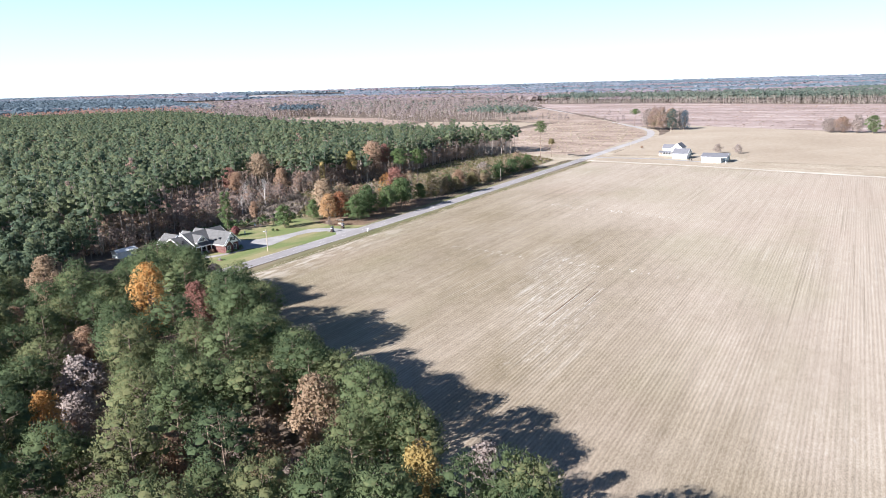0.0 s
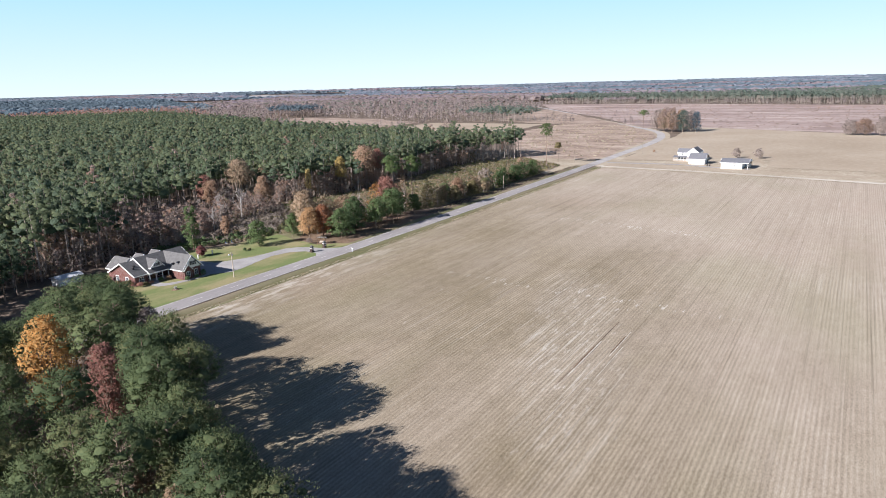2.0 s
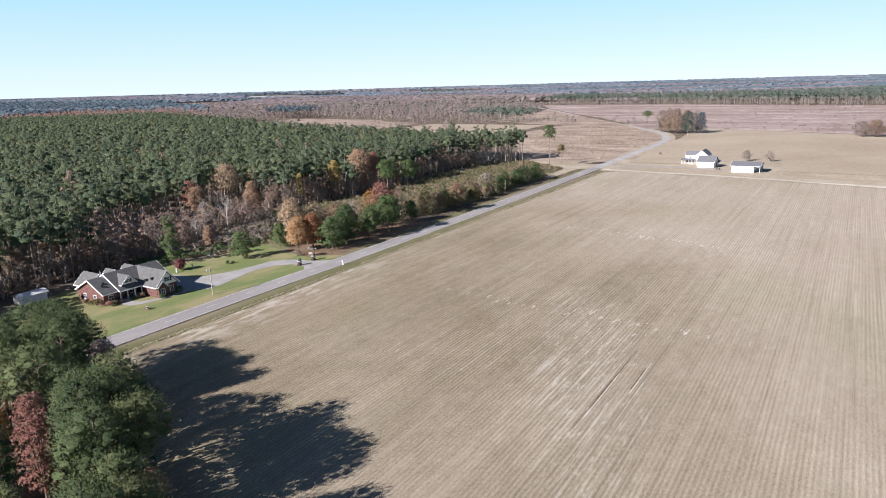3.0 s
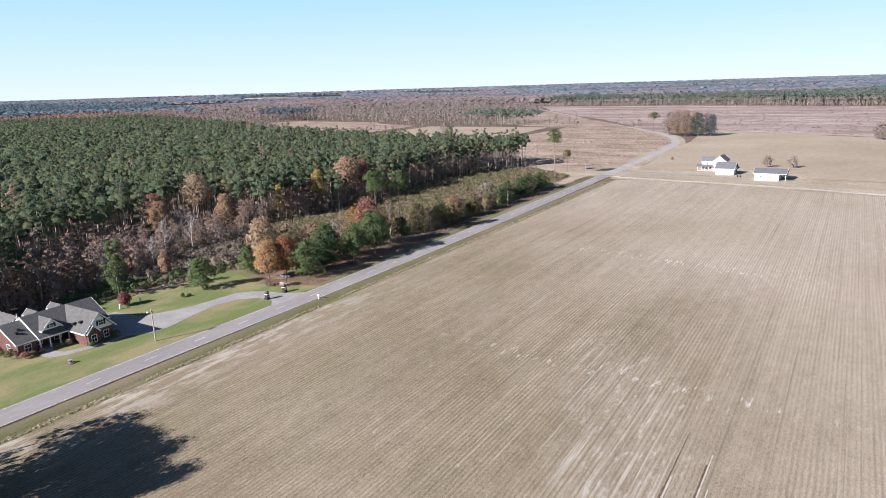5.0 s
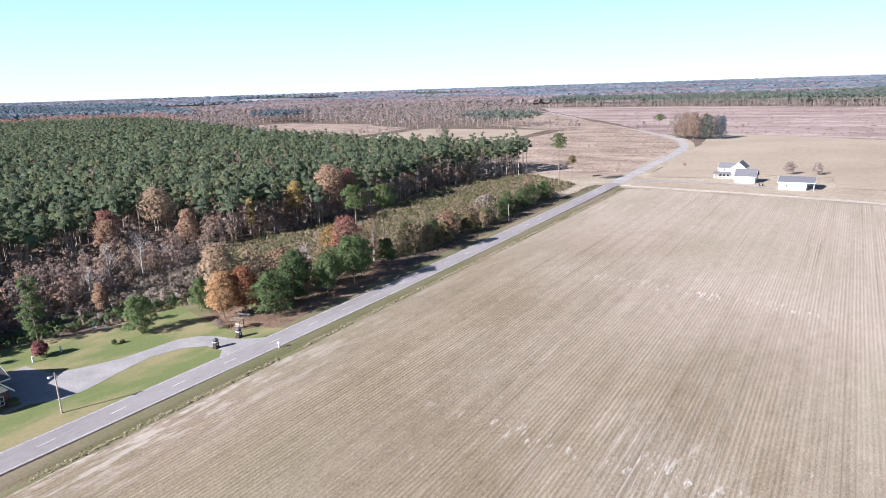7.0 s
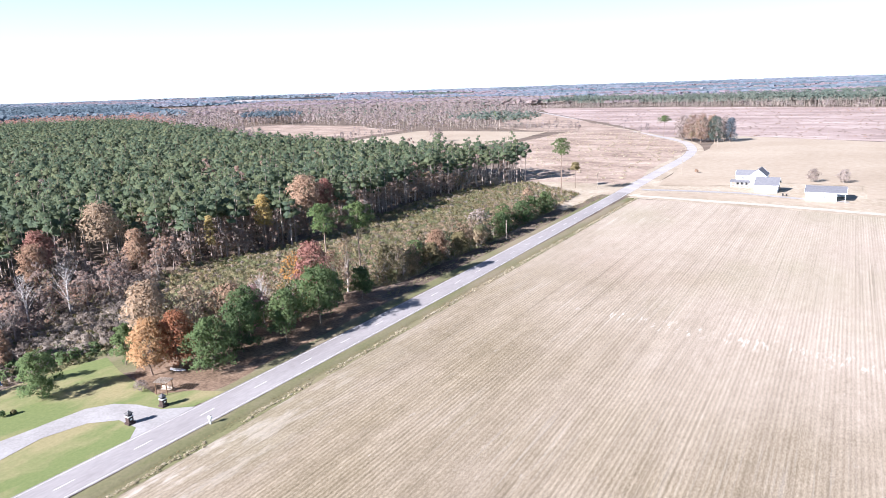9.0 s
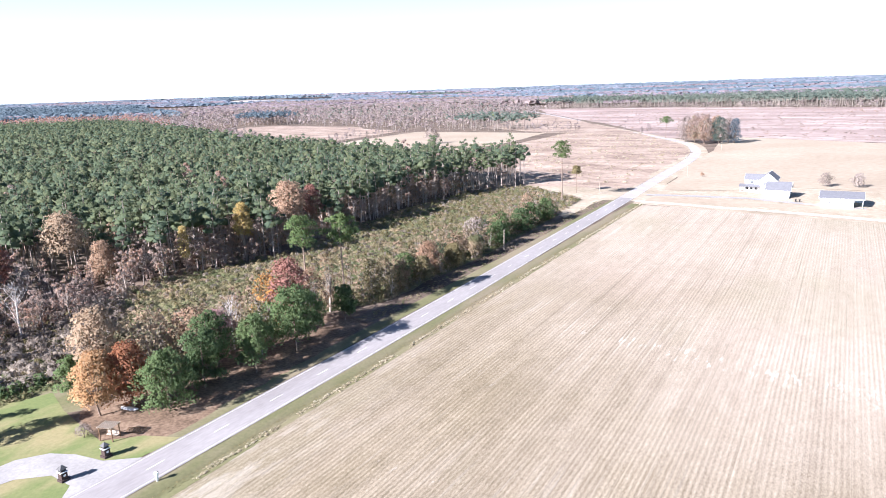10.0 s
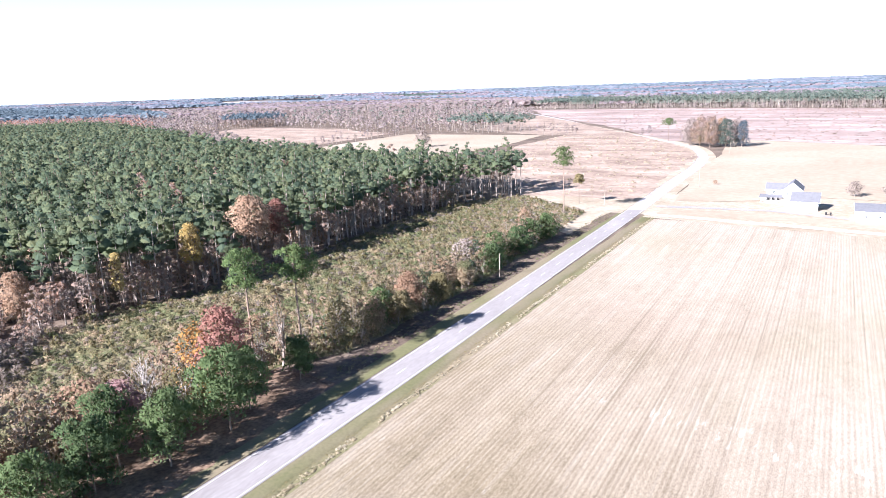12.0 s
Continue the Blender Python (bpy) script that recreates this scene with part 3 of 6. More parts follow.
# ---- ground, fields, road ----
def ground_z(x, y):
    """Flat land with a shallow ditch beside the field, rising gently far off."""
    z = 0.0
    if -300 < y < 440:
        z -= 0.45 * max(0.0, 1 - abs(x - 6.9) / 1.3)
    r = min(1.0, max(0.0, (math.hypot(x, y) - 2300) / 2600))
    return z + 30 * r * r * (3 - 2 * r)


gx = [-4900, -4400, -3900, -3400, -2900, -2400, -1800, -1200, -800, -500, -300, -150, -60, -20, -8, -4, 0, 4, 5.6, 6.2, 6.9, 7.6, 8.2, 10, 30, 80, 160, 300, 500, 900, 1500, 2000, 2500, 3000, 3600, 4200, 4900]
gy = [-900, -300.5, -299, -100, 0, 60, 120, 200, 260, 330, 400, 439, 441, 520, 700, 1000, 1500, 2000, 2400, 2800, 3200, 3600, 4000, 4400, 4900]
gv = [(x, y, ground_z(x, y)) for y in gy for x in gx]
gf = [(j * len(gx) + i, j * len(gx) + i + 1, (j + 1) * len(gx) + i + 1, (j + 1) * len(gx) + i) for j in range(len(gy) - 1) for i in range(len(gx) - 1)]
tagged(new("ground", grid_mesh("ground", gv, gf, M_GROUND)), "brown leaf-littered ground reaching the horizon", "ground", kind="structure")

# main field with real drilled ridges
FOREST_EDGE = [(-30, 112), (8, 110), (26, 107), (45, 101), (68, 86), (80, 81), (106, 71), (126, 63), (150, 52), (175, 36), (230, 0), (330, -60)]


def edge_y(x):
    for (ax, ay), (bx, by) in zip(FOREST_EDGE, FOREST_EDGE[1:]):
        if ax <= x <= bx:
            return ay + (by - ay) * (x - ax) / (bx - ax)
    return -60


rng = np.random.default_rng(5)
xs = [9.0]
while xs[-1] < 330:
    xs.append(xs[-1] + 0.38)
xs = np.array(xs)
ny = 46
fv = np.empty((len(xs), ny, 3))
ridge = np.where(np.arange(len(xs)) % 2, 0.075, 0.05) + rng.uniform(-0.012, 0.012, len(xs))
for i, x in enumerate(xs):
    y0 = edge_y(x) - 3
    f = np.linspace(0, 1, ny)
    fv[i, :, 0] = x
    fv[i, :, 1] = y0 + (434 - y0) * f ** 1.2
    fv[i, :, 2] = ridge[i] + rng.uniform(-0.012, 0.012, ny)
ids = np.arange(len(xs) * ny).reshape(len(xs), ny)
ff = np.stack([ids[:-1, :-1], ids[1:, :-1], ids[1:, 1:], ids[:-1, 1:]], -1).reshape(-1, 4)
tagged(new("field", grid_mesh("field", fv.reshape(-1, 3), ff, M_FIELD)), "harvested tan field with drilled rows and thin green growth", "field", kind="structure")

ROAD = smooth_line([(-1.4, -500), (-1.2, -200), (-1.0, 0), (-0.9, 100), (-0.7, 140), (-0.3, 170), (0.1, 195), (0.4, 235), (0.4, 285), (-0.5, 345), (-1.3, 400), (-2.2, 450), (-3.6, 500), (-4.6, 545), (-5.2, 590), (-7.5, 632), (-14.5, 678), (-31, 732), (-62, 786), (-108, 853), (-160, 930), (-214, 1015), (-277, 1126), (-415, 1341), (-520, 1500)], 6)
ROAD = [(p.x, p.y) for p in ROAD]
road = tagged(ribbon("road", [p for p in ROAD if p[1] < 452], 0, 7.0, 0.12, M_ASPHALT), "worn grey two-lane country road with faded paint", "road", kind="structure")
tagged(ribbon("road", [p for p in ROAD if p[1] > 444], 0, 7.3, 0.115, M_ROAD_FAR), "country road curving away, painted pale with sunlight", "road", kind="structure")
for o in (-3.05, 3.05):
    ribbon("edge_line", [p for p in ROAD if p[1] < 452], o, 0.1, 0.135, M_PAINT, road)
dash = grid_mesh("dash", [(-.07, 0, 0), (.07, 0, 0), (.07, 3.05, 0), (-.07, 3.05, 0)], [(0, 1, 2, 3)], M_PAINT)
for k in range(-8, 18):
    d = new("dash", dash)
    y = 233.2 + 12.19 * k
    d.parent, d.location = road, (float(np.interp(y + 1.5, [p[1] for p in ROAD], [p[0] for p in ROAD])), y, 0.135)
bank = [(3.4, 0.06), (5.6, 0.04), (6.4, -0.16), (6.9, -0.30), (7.4, -0.24), (8.0, 0.0), (9.1, 0.07)]
bys = np.arange(-300, 441, 2.5)
brng = np.random.default_rng(3)
bv = [(x + brng.uniform(-.12, .12), y, z + brng.uniform(-.03, .03)) for y in bys for x, z in bank]
bf = [(j * 7 + i, j * 7 + i + 1, (j + 1) * 7 + i + 1, (j + 1) * 7 + i) for j in range(len(bys) - 1) for i in range(6)]
tagged(new("verge", grid_mesh("verge", bv, bf, M_VERGE)), "dry mown grass verge with a shallow ditch beside the field", "verge", kind="structure")
tagged(ribbon("verge", [(0, 200), (0, 470)], -5.2, 3.6, 0.05, M_VERGE), "dry mown grass strip below the roadside trees", "verge", kind="structure")

LAWN = [(-3.6, 108), (-3.6, 205), (-9, 203), (-14, 198.5), (-22, 200), (-30, 202), (-38.7, 205), (-42, 198), (-42, 184), (-48, 174), (-52, 163), (-50, 150), (-49, 138), (-44, 128), (-30, 112), (-10, 106)]
patch("lawn", LAWN, 0.06, M_LAWN, 0.3, "mown green lawn with dry patches", "lawn")
DRIVE = [(-3.4, 186), (-6, 189), (-11, 189.2), (-14.8, 186), (-16.7, 179.4), (-15.5, 172), (-13.7, 164), (-13.8, 159.5), (-17.5, 155), (-36, 155), (-36, 164.5), (-27, 165), (-24, 171), (-21.7, 176), (-20.8, 184), (-20.2, 189), (-17.5, 192.6), (-13.5, 194.3), (-8, 195.2), (-3.4, 198.6)]
patch("driveway", DRIVE, 0.10, M_CONCRETE, 0.05, "pale concrete driveway curving to the brick house", "driveway", 3)
patch("clearing", [(-8, 476), (-62, 473), (-110, 560), (-178, 706), (-180, 848), (-100, 845), (-57, 766), (-30, 715), (-14, 660), (-13, 560), (-8, 500)], 0.15, M_CLEARING, 1.5, "brown cut-over clearing with dry stubble", "clearing", 10)
patch("stubble_field", [(-190, 690), (-190, 705), (-204, 847), (-382, 855), (-371, 678), (-340, 560), (-230, 560)], 0.2, M_PALE, 1.0, "pale stubble field among woods", "field", 15)
patch("fallow_field", [(-700, 690), (-690, 780), (-765, 930), (-745, 975), (-545, 950), (-500, 905), (-410, 870), (-395, 700), (-480, 640)], 0.2, M_CLEARING, 2, "brown fallow field before woods", "field", 20)
patch("clearcut", [(-170, 980), (-60, 790), (-10, 812), (134, 746), (700, 560), (1200, 500), (1300, 1000), (800, 1250), (199, 1384), (-203, 1533), (-520, 1565), (-400, 1330)], 0.2, M_CLEARCUT, 3, "reddish brown clear-cut land with old rows", "clearing", 30)
patch("yard_base", [(4, 436), (500, 368), (510, 620), (134, 738), (-6, 800), (-2, 700), (6, 600)], 0.10, M_YARD, 0.5, "dry tan grass round the farm", "ground", 20)
patch("far_field", [(8, 478), (5, 520), (-1, 600), (-2, 680), (-7, 735), (-10, 810), (134, 744), (500, 625), (500, 440), (99, 466), (98, 503), (60, 503), (30, 482)], 0.22, M_PALE, 0.5, "bare pale tan field behind a farmhouse", "field", 12)
patch("farmyard", [(8, 440), (8, 476), (30, 480.5), (60, 501.5), (97, 501.5), (97.5, 464), (500, 437), (500, 375), (130, 424), (40, 436)], 0.18, M_YARD, 0.4, "dry tan grass yard beside farm tracks", "yard", 6)
patch("straw_ground", [(-5.5, 204), (-14, 199), (-24, 201), (-30, 206), (-26, 230), (-22, 262), (-7.2, 262)], 0.055, M_STRAW, 0.6, "reddish pine straw under roadside trees", "ground", 3)
patch("scrub_ground", [(-24, 206), (-22, 262), (-14, 275), (-13, 330), (-16, 400), (-20, 440), (-60, 470), (-78, 440), (-82, 390), (-76, 330), (-74, 300), (-79, 284), (-84, 262), (-80, 246), (-70, 205), (-58, 180)], 0.045, M_VERGE, 0.8, "brown dry grass under tangled scrub", "ground", 6)
patch("lane", [(4, 459), (20, 461), (47, 463), (73, 455), (92, 452), (92, 455), (73, 459), (47, 467), (20, 465.5), (4, 463)], 0.24, M_CONCRETE, 0.1, "pale straight lane to the farmhouse", "driveway", 4)
patch("grass_strip", [(8, 443), (35, 446), (73, 444), (130, 436), (300, 415), (300, 421), (130, 444), (73, 452), (47, 459), (20, 457), (8, 456)], 0.22, M_PALE, 0.5, "dry grass strip between two farm tracks", "verge", 4)
patch("cutover", [(-104, 848.5), (-180, 849.5), (-206, 850), (-330, 930), (-395, 1300), (-277, 1126), (-202, 1006), (-116, 870)], 0.16, M_CLEARING, 1.5, "brown cut-over land beside the far road", "clearing", 15)
TRACK = [(3.6, 443.5), (9.8, 442.0), (35.6, 438.6), (59.2, 436.0), (81.3, 432.6), (101.6, 429.0), (134.6, 421.8), (200, 409), (330, 386)]
tagged(ribbon("farm_track", TRACK, 0, 5.0, 0.2, M_SAND), "pale sandy farm track along the field's end", "track", kind="structure")
# raised pale wedge among the far woods, standing in for a bright lake
LAKE_OUTLINE = [(-2357, 2316), (-2015, 2655), (-2500, 3240), (-2910, 2820)]
wedge_z = [9, 9, 23.6, 23.6]
sv = [(x, y, z) for (x, y), z in zip(LAKE_OUTLINE, wedge_z)] + [(x, y, -1) for x, y in LAKE_OUTLINE]
tagged(new("bright_slope", grid_mesh("bright_slope", sv, [(0, 1, 2, 3), (4, 5, 1, 0), (5, 6, 2, 1), (6, 7, 3, 2), (7, 4, 0, 3)], M_CONCRETE)), "raised pale wedge standing in for a distant lake", "field", kind="structure")
patch("house_path", [(-25.4, 140.8), (-23.5, 139.4), (-20.5, 139.6), (-18.6, 142.5), (-17.4, 147), (-17.0, 153), (-17.4, 156), (-18.6, 156), (-18.5, 150), (-19.5, 146.5), (-21, 143.2), (-23, 142.4), (-25.4, 142.6)], 0.09, M_CONCRETE, 0.03, "pale concrete garden path to the porch", "path", 2)
# gouged wheel ruts in the field
RUTS = [(101.5, 141.7, 154.1, 0.3, M_STRAW), (101.4, 133, 141.7, 0.1, M_STRAW), (101.5, 154.1, 170, 0.1, M_STRAW), (101.85, 138, 157, 0.28, M_SAND), (105.4, 152, 162, 0.2, M_STRAW), (105.75, 150, 165, 0.2, M_SAND), (106.7, 138, 156, 0.14, M_SAND)]
for x, y0, y1, w, m in RUTS:
    tagged(ribbon("wheel_rut", [(x, y0), (x, y1)], 0, w, 0.125, m), "pale scraped soil beside a wheel rut" if m is M_SAND else "dark wheel rut pressed into the field", "rut", kind="structure")
far_road = [p for p in ROAD if 438 <= p[1] <= 1000]
tagged(ribbon("verge", far_road, 6.0, 4.6, 0.09, M_YARD), "pale dry grass beside the far road", "verge", kind="structure")
tagged(ribbon("verge", far_road, -6.6, 5.6, 0.09, M_YARD), "pale dry grass beside the far road", "verge", kind="structure")
patch("roadside_grass", [(-11, 396), (-28, 404), (-60, 466), (-62, 476), (-11, 476)], 0.07, M_YARD, 0.8, "dry tan grass at the end of the thicket", "verge", 5)

# ---- forests ----
M_TRUNK = plain("grey_pine_bark", (0.38, 0.32, 0.28), 0.9, 0.35, 2.0)
N = 5
M_ROADSIDE = foliage("roadside_leaves", (0.178, 0.167, 0.092), (0.276, 0.230, 0.138), (0.391, 0.299, 0.201), (0.460, 0.316, 0.241), (0.172, 0.207, 0.092), per_tree=False, cell=0.15, thin=0.5)
M_BRUSH = foliage("dry_brush", (0.21, 0.172, 0.145), (0.31, 0.262, 0.22), (0.41, 0.36, 0.305), per_tree=False, cell=0.1, thin=0.5)
PINES = [dome_pine(11 + i, h=15.8 + i * 0.5, spread=4.0 + 0.35 * (i % 3), base=0.50 + 0.05 * (i % 3)) for i in range(N + 2)]
TALL = [stand_tree(31 + i, 18.0 + i * 1.0, 0.56 + 0.03 * (i % 3), 4.1 + 0.25 * (i % 2), 8, 15, 0.5, 4) for i in range(N + 2)]
FARP = [stand_tree(51 + i, 17.5 + i * 0.9, 0.64, 4.6, 5, 8, 0.75) for i in range(N + 1)]
FARP2 = [stand_tree(61 + i, 18 + i * 0.8, 0.70, 5.4, 3, 6, 1.0) for i in range(N)]
MIDOAK = [broad_shape(81 + i, h=10 + 2 * i, puffs=12, per=26, size=0.37, sides=4) for i in range(4)]
FAROAK = [stand_tree(91 + i, 12.5 + i, 0.30, 4.2, 3, 6, 0.85, 3, 1.45) for i in range(5)]
BARE = [bare_shape(101 + i, h=10 + i) for i in range(3)]
BUSH = [tufts([leaves(np.random.default_rng(i), (0, 0, 0.55), 1.0, 36, 0.25, 0.7, 0.7)]) for i in range(4)]
NEAR_EDGE = [(p[0], p[1] - (3.2 if p[0] < 40 else 5.4)) for p in FOREST_EDGE[1:9]]

# autumn trees that stand out among the near pines
near_autumn = [
    ("orange_tree", 38.6, 79.2, 18.0, 5.0, M_ORANGE, "tall orange autumn tree glowing among pines"),
    ("red_tree", 51.4, 80.4, 16.0, 3.3, M_RED, "slender dull red autumn tree among pines"),
    ("tan_oak", 99.8, 60.8, 14.5, 4.6, M_TAN, "broad tan-leaved oak at the edge of pines"),
    ("tan_oak", 98.4, 52.4, 12.0, 3.4, M_TAN, "low tan-leaved oak among pines"),
    ("tan_oak", -2.6, 80.2, 15.0, 4.8, M_TAN, "broad tan-leaved oak above distant pines"),
    ("grey_tree", 30.7, 101.9, 12.0, 3.7, M_MAUVE, "grey twiggy tree at the corner of the wood"),
    ("grey_tree", 61.4, 50.6, 13.5, 4.4, M_MAUVE, "grey-mauve leafless tree among pines"),
    ("grey_tree", 67.9, 46.2, 11.0, 4.0, M_MAUVE, "low grey-mauve leafless tree among pines"),
    ("yellow_tree", 69.7, 41, 14.0, 3.0, M_ORANGE, "yellow-orange autumn tree among pines"),
    ("rust_tree", 90.7, 45, 12.0, 2.6, M_RUST, "small rust-orange tree among pines"),
    ("yellow_tree", 120.3, 55, 13.0, 3.6, M_YELLOW, "straw-yellow oak at the wood's edge"),
    ("tan_oak", 86.1, 66.3, 12.0, 2.3, M_TAN, "small tan oak behind edge pines"),
    ("orange_tree", 66.8, 80.1, 10.0, 1.6, M_ORANGE, "small orange tree at the wood's edge"),
    ("red_tree", 65.9, 86, 8.0, 2.0, M_RUST, "small rust-red tree at the wood's edge"),
    ("rust_tree", 68.4, 74.1, 8.5, 1.4, M_RUST, "slim rust tree under edge pines"),
    ("rust_tree", 73.8, 69.9, 8.5, 1.4, M_RUST, "slim rust tree under edge pines"),
    ("bare_tree", 125.5, 61, 12.0, 3.0, M_MAUVE, "silver-grey twiggy tree at the wood's edge"),
    ("rust_tree", 44, 62, 12.0, 2.8, M_RUST, "rust-brown tree among pines"),
    ("rust_tree", 24, 60, 13.0, 3.2, M_RUST, "rust-brown tree among pines"),
]
taken = []
for k, (nm, x, y, h, sp_, mat, lab) in enumerate(near_autumn):
    t = tree_thing(nm, broad_shape(200 + k, h=h * 1.1, spread=sp_ * 0.98, puffs=50, per=96, size=0.035 * sp_ + 0.06, base=0.26), mat, M_BARK_PALE if mat is M_MAUVE else M_BARK, lab, "tree")
    t.matrix_basis = pose(x, y, 0)
    taken.append((x, y, sp_, h))



def in_reach(x, y, margin=38):
    """Whether a tree can be seen or can throw its shadow into view."""
    return y > 0.464 * (158 - x) - margin




def hides_autumn(x, y, r=1.4):
    """Whether a pine here would stand before one of the coloured trees on the side where the wood lies open."""
    for a, b, sp_, h in taken:
        dx, dy = 154 - a, 6 - b
        far = math.hypot(dx, dy)
        reach = min(13.0, 4.5 * far / (53 - 0.8 * h)) if sp_ > 2.5 else 2.5
        for k in (0.0, 0.4, 0.75, 1.0):
            if math.hypot(x - a - dx / far * reach * k, y - b - dy / far * reach * k) < sp_ * (1 - 0.35 * k) + r:
                return True
    return False


near = scatter([(-6, 108)] + NEAR_EDGE + [(150, 0), (60, 0), (-6, 40)], 6.3, 3, 0.95)
erng = random.Random(77)
for row, (back, gap) in enumerate(((4.6, 3.5), (8.4, 4.6))):
    x = 11.0
    while x < 150:
        near.append((x + erng.uniform(-.8, .8), edge_y(x) - back - (0 if x < 40 else 1.6) + erng.uniform(-1.0, 0.8)))
        x += gap * erng.uniform(0.75, 1.3)
near = [p for p in near if not hides_autumn(*p) and in_reach(*p, 16) and (p[0] > 7 or p[1] < 80)] + [(53.5, 92.0), (57.5, 89.5), (61.0, 87.0), (63.0, 81.5), (70.5, 79.0), (74.5, 76.5)]
near.sort(key=lambda p: edge_y(p[0]) - p[1])
rnd = random.Random(8)
proto = [tree_thing("pine_tree", s, M_PINE, M_BARK, "tall green pine with clumped needles in a dense stand", "pine tree", "near pine stand") for s in PINES]
for j, (x, y) in enumerate(near[:240]):
    k = rnd.uniform(0.90, 1.05) if edge_y(x) - y < 12 else rnd.uniform(0.86, 1.1)
    m = pose(x, y, 0, 0, 0, rnd.uniform(0, 360))
    ob = proto[j] if j < len(proto) else copy_thing(proto[rnd.randrange(len(proto))], m)
    ob.matrix_basis = m @ Matrix.Diagonal((k * 1.06, k * 1.06, k * rnd.uniform(0.92, 1.06), 1))
rest = [p for p in near[240:] if p[0] > 6 or p[1] < 80] + [p for p in scatter([(-75, 40), (-6, 40), (-6, 78), (-26, 92), (-46, 114), (-56, 128), (-75, 100)], 6.4, 31) if in_reach(*p)]
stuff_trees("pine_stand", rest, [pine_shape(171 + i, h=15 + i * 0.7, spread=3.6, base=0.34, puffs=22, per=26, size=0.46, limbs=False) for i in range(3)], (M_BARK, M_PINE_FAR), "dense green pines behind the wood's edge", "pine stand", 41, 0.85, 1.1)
stuff_trees("edge_growth", [(x + random.Random(x * 3 + k).uniform(-1.5, 1.5), edge_y(x) - 3.0 - 2.2 * k + random.Random(x * 7 + k).uniform(-1, 1)) for x in range(9, 160, 3) for k in range(3)], [pine_shape(241 + i, h=6 + i, spread=2.3, base=0.06, puffs=16, per=24, size=0.3, limbs=False) for i in range(3)], (M_BARK, M_PINE_FAR), "low green growth along the wood's edge", "undergrowth", 35, 0.6, 1.1)
stuff_trees("understory", scatter([(-6, 104)] + NEAR_EDGE + [(150, 10), (60, 10), (-6, 40)], 7.5, 33), [broad_shape(181 + i, h=6 + i, spread=2.2, puffs=9, per=16, size=0.34) for i in range(3)], (M_BARK_PALE, M_EDGE), "rust and grey low trees beneath the pines", "understory", 34, 0.6, 1.1)

PINEWOOD = [(-106, 242), (-96, 256), (-84, 267), (-79, 278), (-74, 301), (-76, 330), (-86, 393), (-79, 440), (-60, 472), (-80, 500), (-122, 490), (-194, 500), (-378, 552), (-433, 597), (-700, 720), (-966, 838), (-1190, 640), (-900, 300), (-420, 20), (-75, 20), (-66, 100), (-76, 150), (-92, 178), (-102, 205)]
FOREST_OAKS = [(-112, 232, 15.0, 4.6), (-96, 222, 15.0, 4.0), (-110, 251, 20.0, 6.4), (-80, 291, 19.0, 3.4), (-85, 272, 15.0, 2.2), (-86, 318, 21.5, 6.6), (-84, 328, 19.5, 3.8), (-98, 254, 13.0, 3.6)]


def clear_of_oaks(x, y):
    return all(math.hypot(x - a, y - b) > s * 1.2 + 1.5 and math.hypot(x - a - 7, y - b + 4.5) > s + 2 and math.hypot(x - a - 14, y - b + 9) > s + 1.5 and math.hypot(x - a - 21, y - b + 13) > s + 1 and math.hypot(x - a - 28, y - b + 17) > s for a, b, h, s in FOREST_OAKS)


spots = [p for p in scatter(PINEWOOD, 5.8, 4) if in_reach(*p) and clear_of_oaks(*p)]
frontal = [p for p in spots if p[0] > -140 or p[1] > 430 and p[0] > -200]
frontal += scatter([(-56, 126), (-57, 148), (-62, 164), (-74, 164), (-70, 126)], 5.5, 81)
middle = [p for p in spots if not (p[0] > -140 or p[1] > 430 and p[0] > -200) and p[0] > -330]
behind = [p for p in scatter(PINEWOOD, 8.2, 14) if p[0] <= -330 and in_reach(*p)]
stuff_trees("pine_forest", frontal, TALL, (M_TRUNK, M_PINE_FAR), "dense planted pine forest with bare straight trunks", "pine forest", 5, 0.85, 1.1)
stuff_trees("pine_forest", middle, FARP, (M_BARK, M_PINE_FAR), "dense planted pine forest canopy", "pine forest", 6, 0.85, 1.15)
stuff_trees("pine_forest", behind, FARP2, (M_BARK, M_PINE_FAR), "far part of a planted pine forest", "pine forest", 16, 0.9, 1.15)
stuff_trees("forest_autumn", [p for p in scatter(PINEWOOD, 40, 19, 1.0) if in_reach(*p) and p[0] > -260], MIDOAK, (M_BARK_PALE, M_EDGE), "scattered rust trees among forest pines", "woods", 20, 1.15, 1.5)
# mixed edge of the forest
EDGE_WOOD = [(-58, 128), (-62, 150), (-62, 180), (-62, 196), (-70, 215), (-80, 246), (-86, 262), (-80, 285), (-72, 300), (-78, 340), (-84, 390), (-78, 440), (-100, 440), (-104, 390), (-96, 330), (-98, 290), (-112, 262), (-104, 230), (-95, 190), (-85, 140)]
edge_spots = [p for p in scatter(EDGE_WOOD, 5.2, 9) if clear_of_oaks(*p)]
stuff_trees("edge_woods", [p for i, p in enumerate(edge_spots) if i % 5], MIDOAK, (M_BARK_PALE, M_EDGE), "rust and grey autumn trees along the pine edge", "woods", 7, 0.55, 1.0)
stuff_trees("edge_bare_trees", [p for i, p in enumerate(edge_spots) if not i % 5], BARE, (M_BARK_PALE, M_EDGE), "leafless grey trees along the pine edge", "woods", 17, 0.6, 1.1)

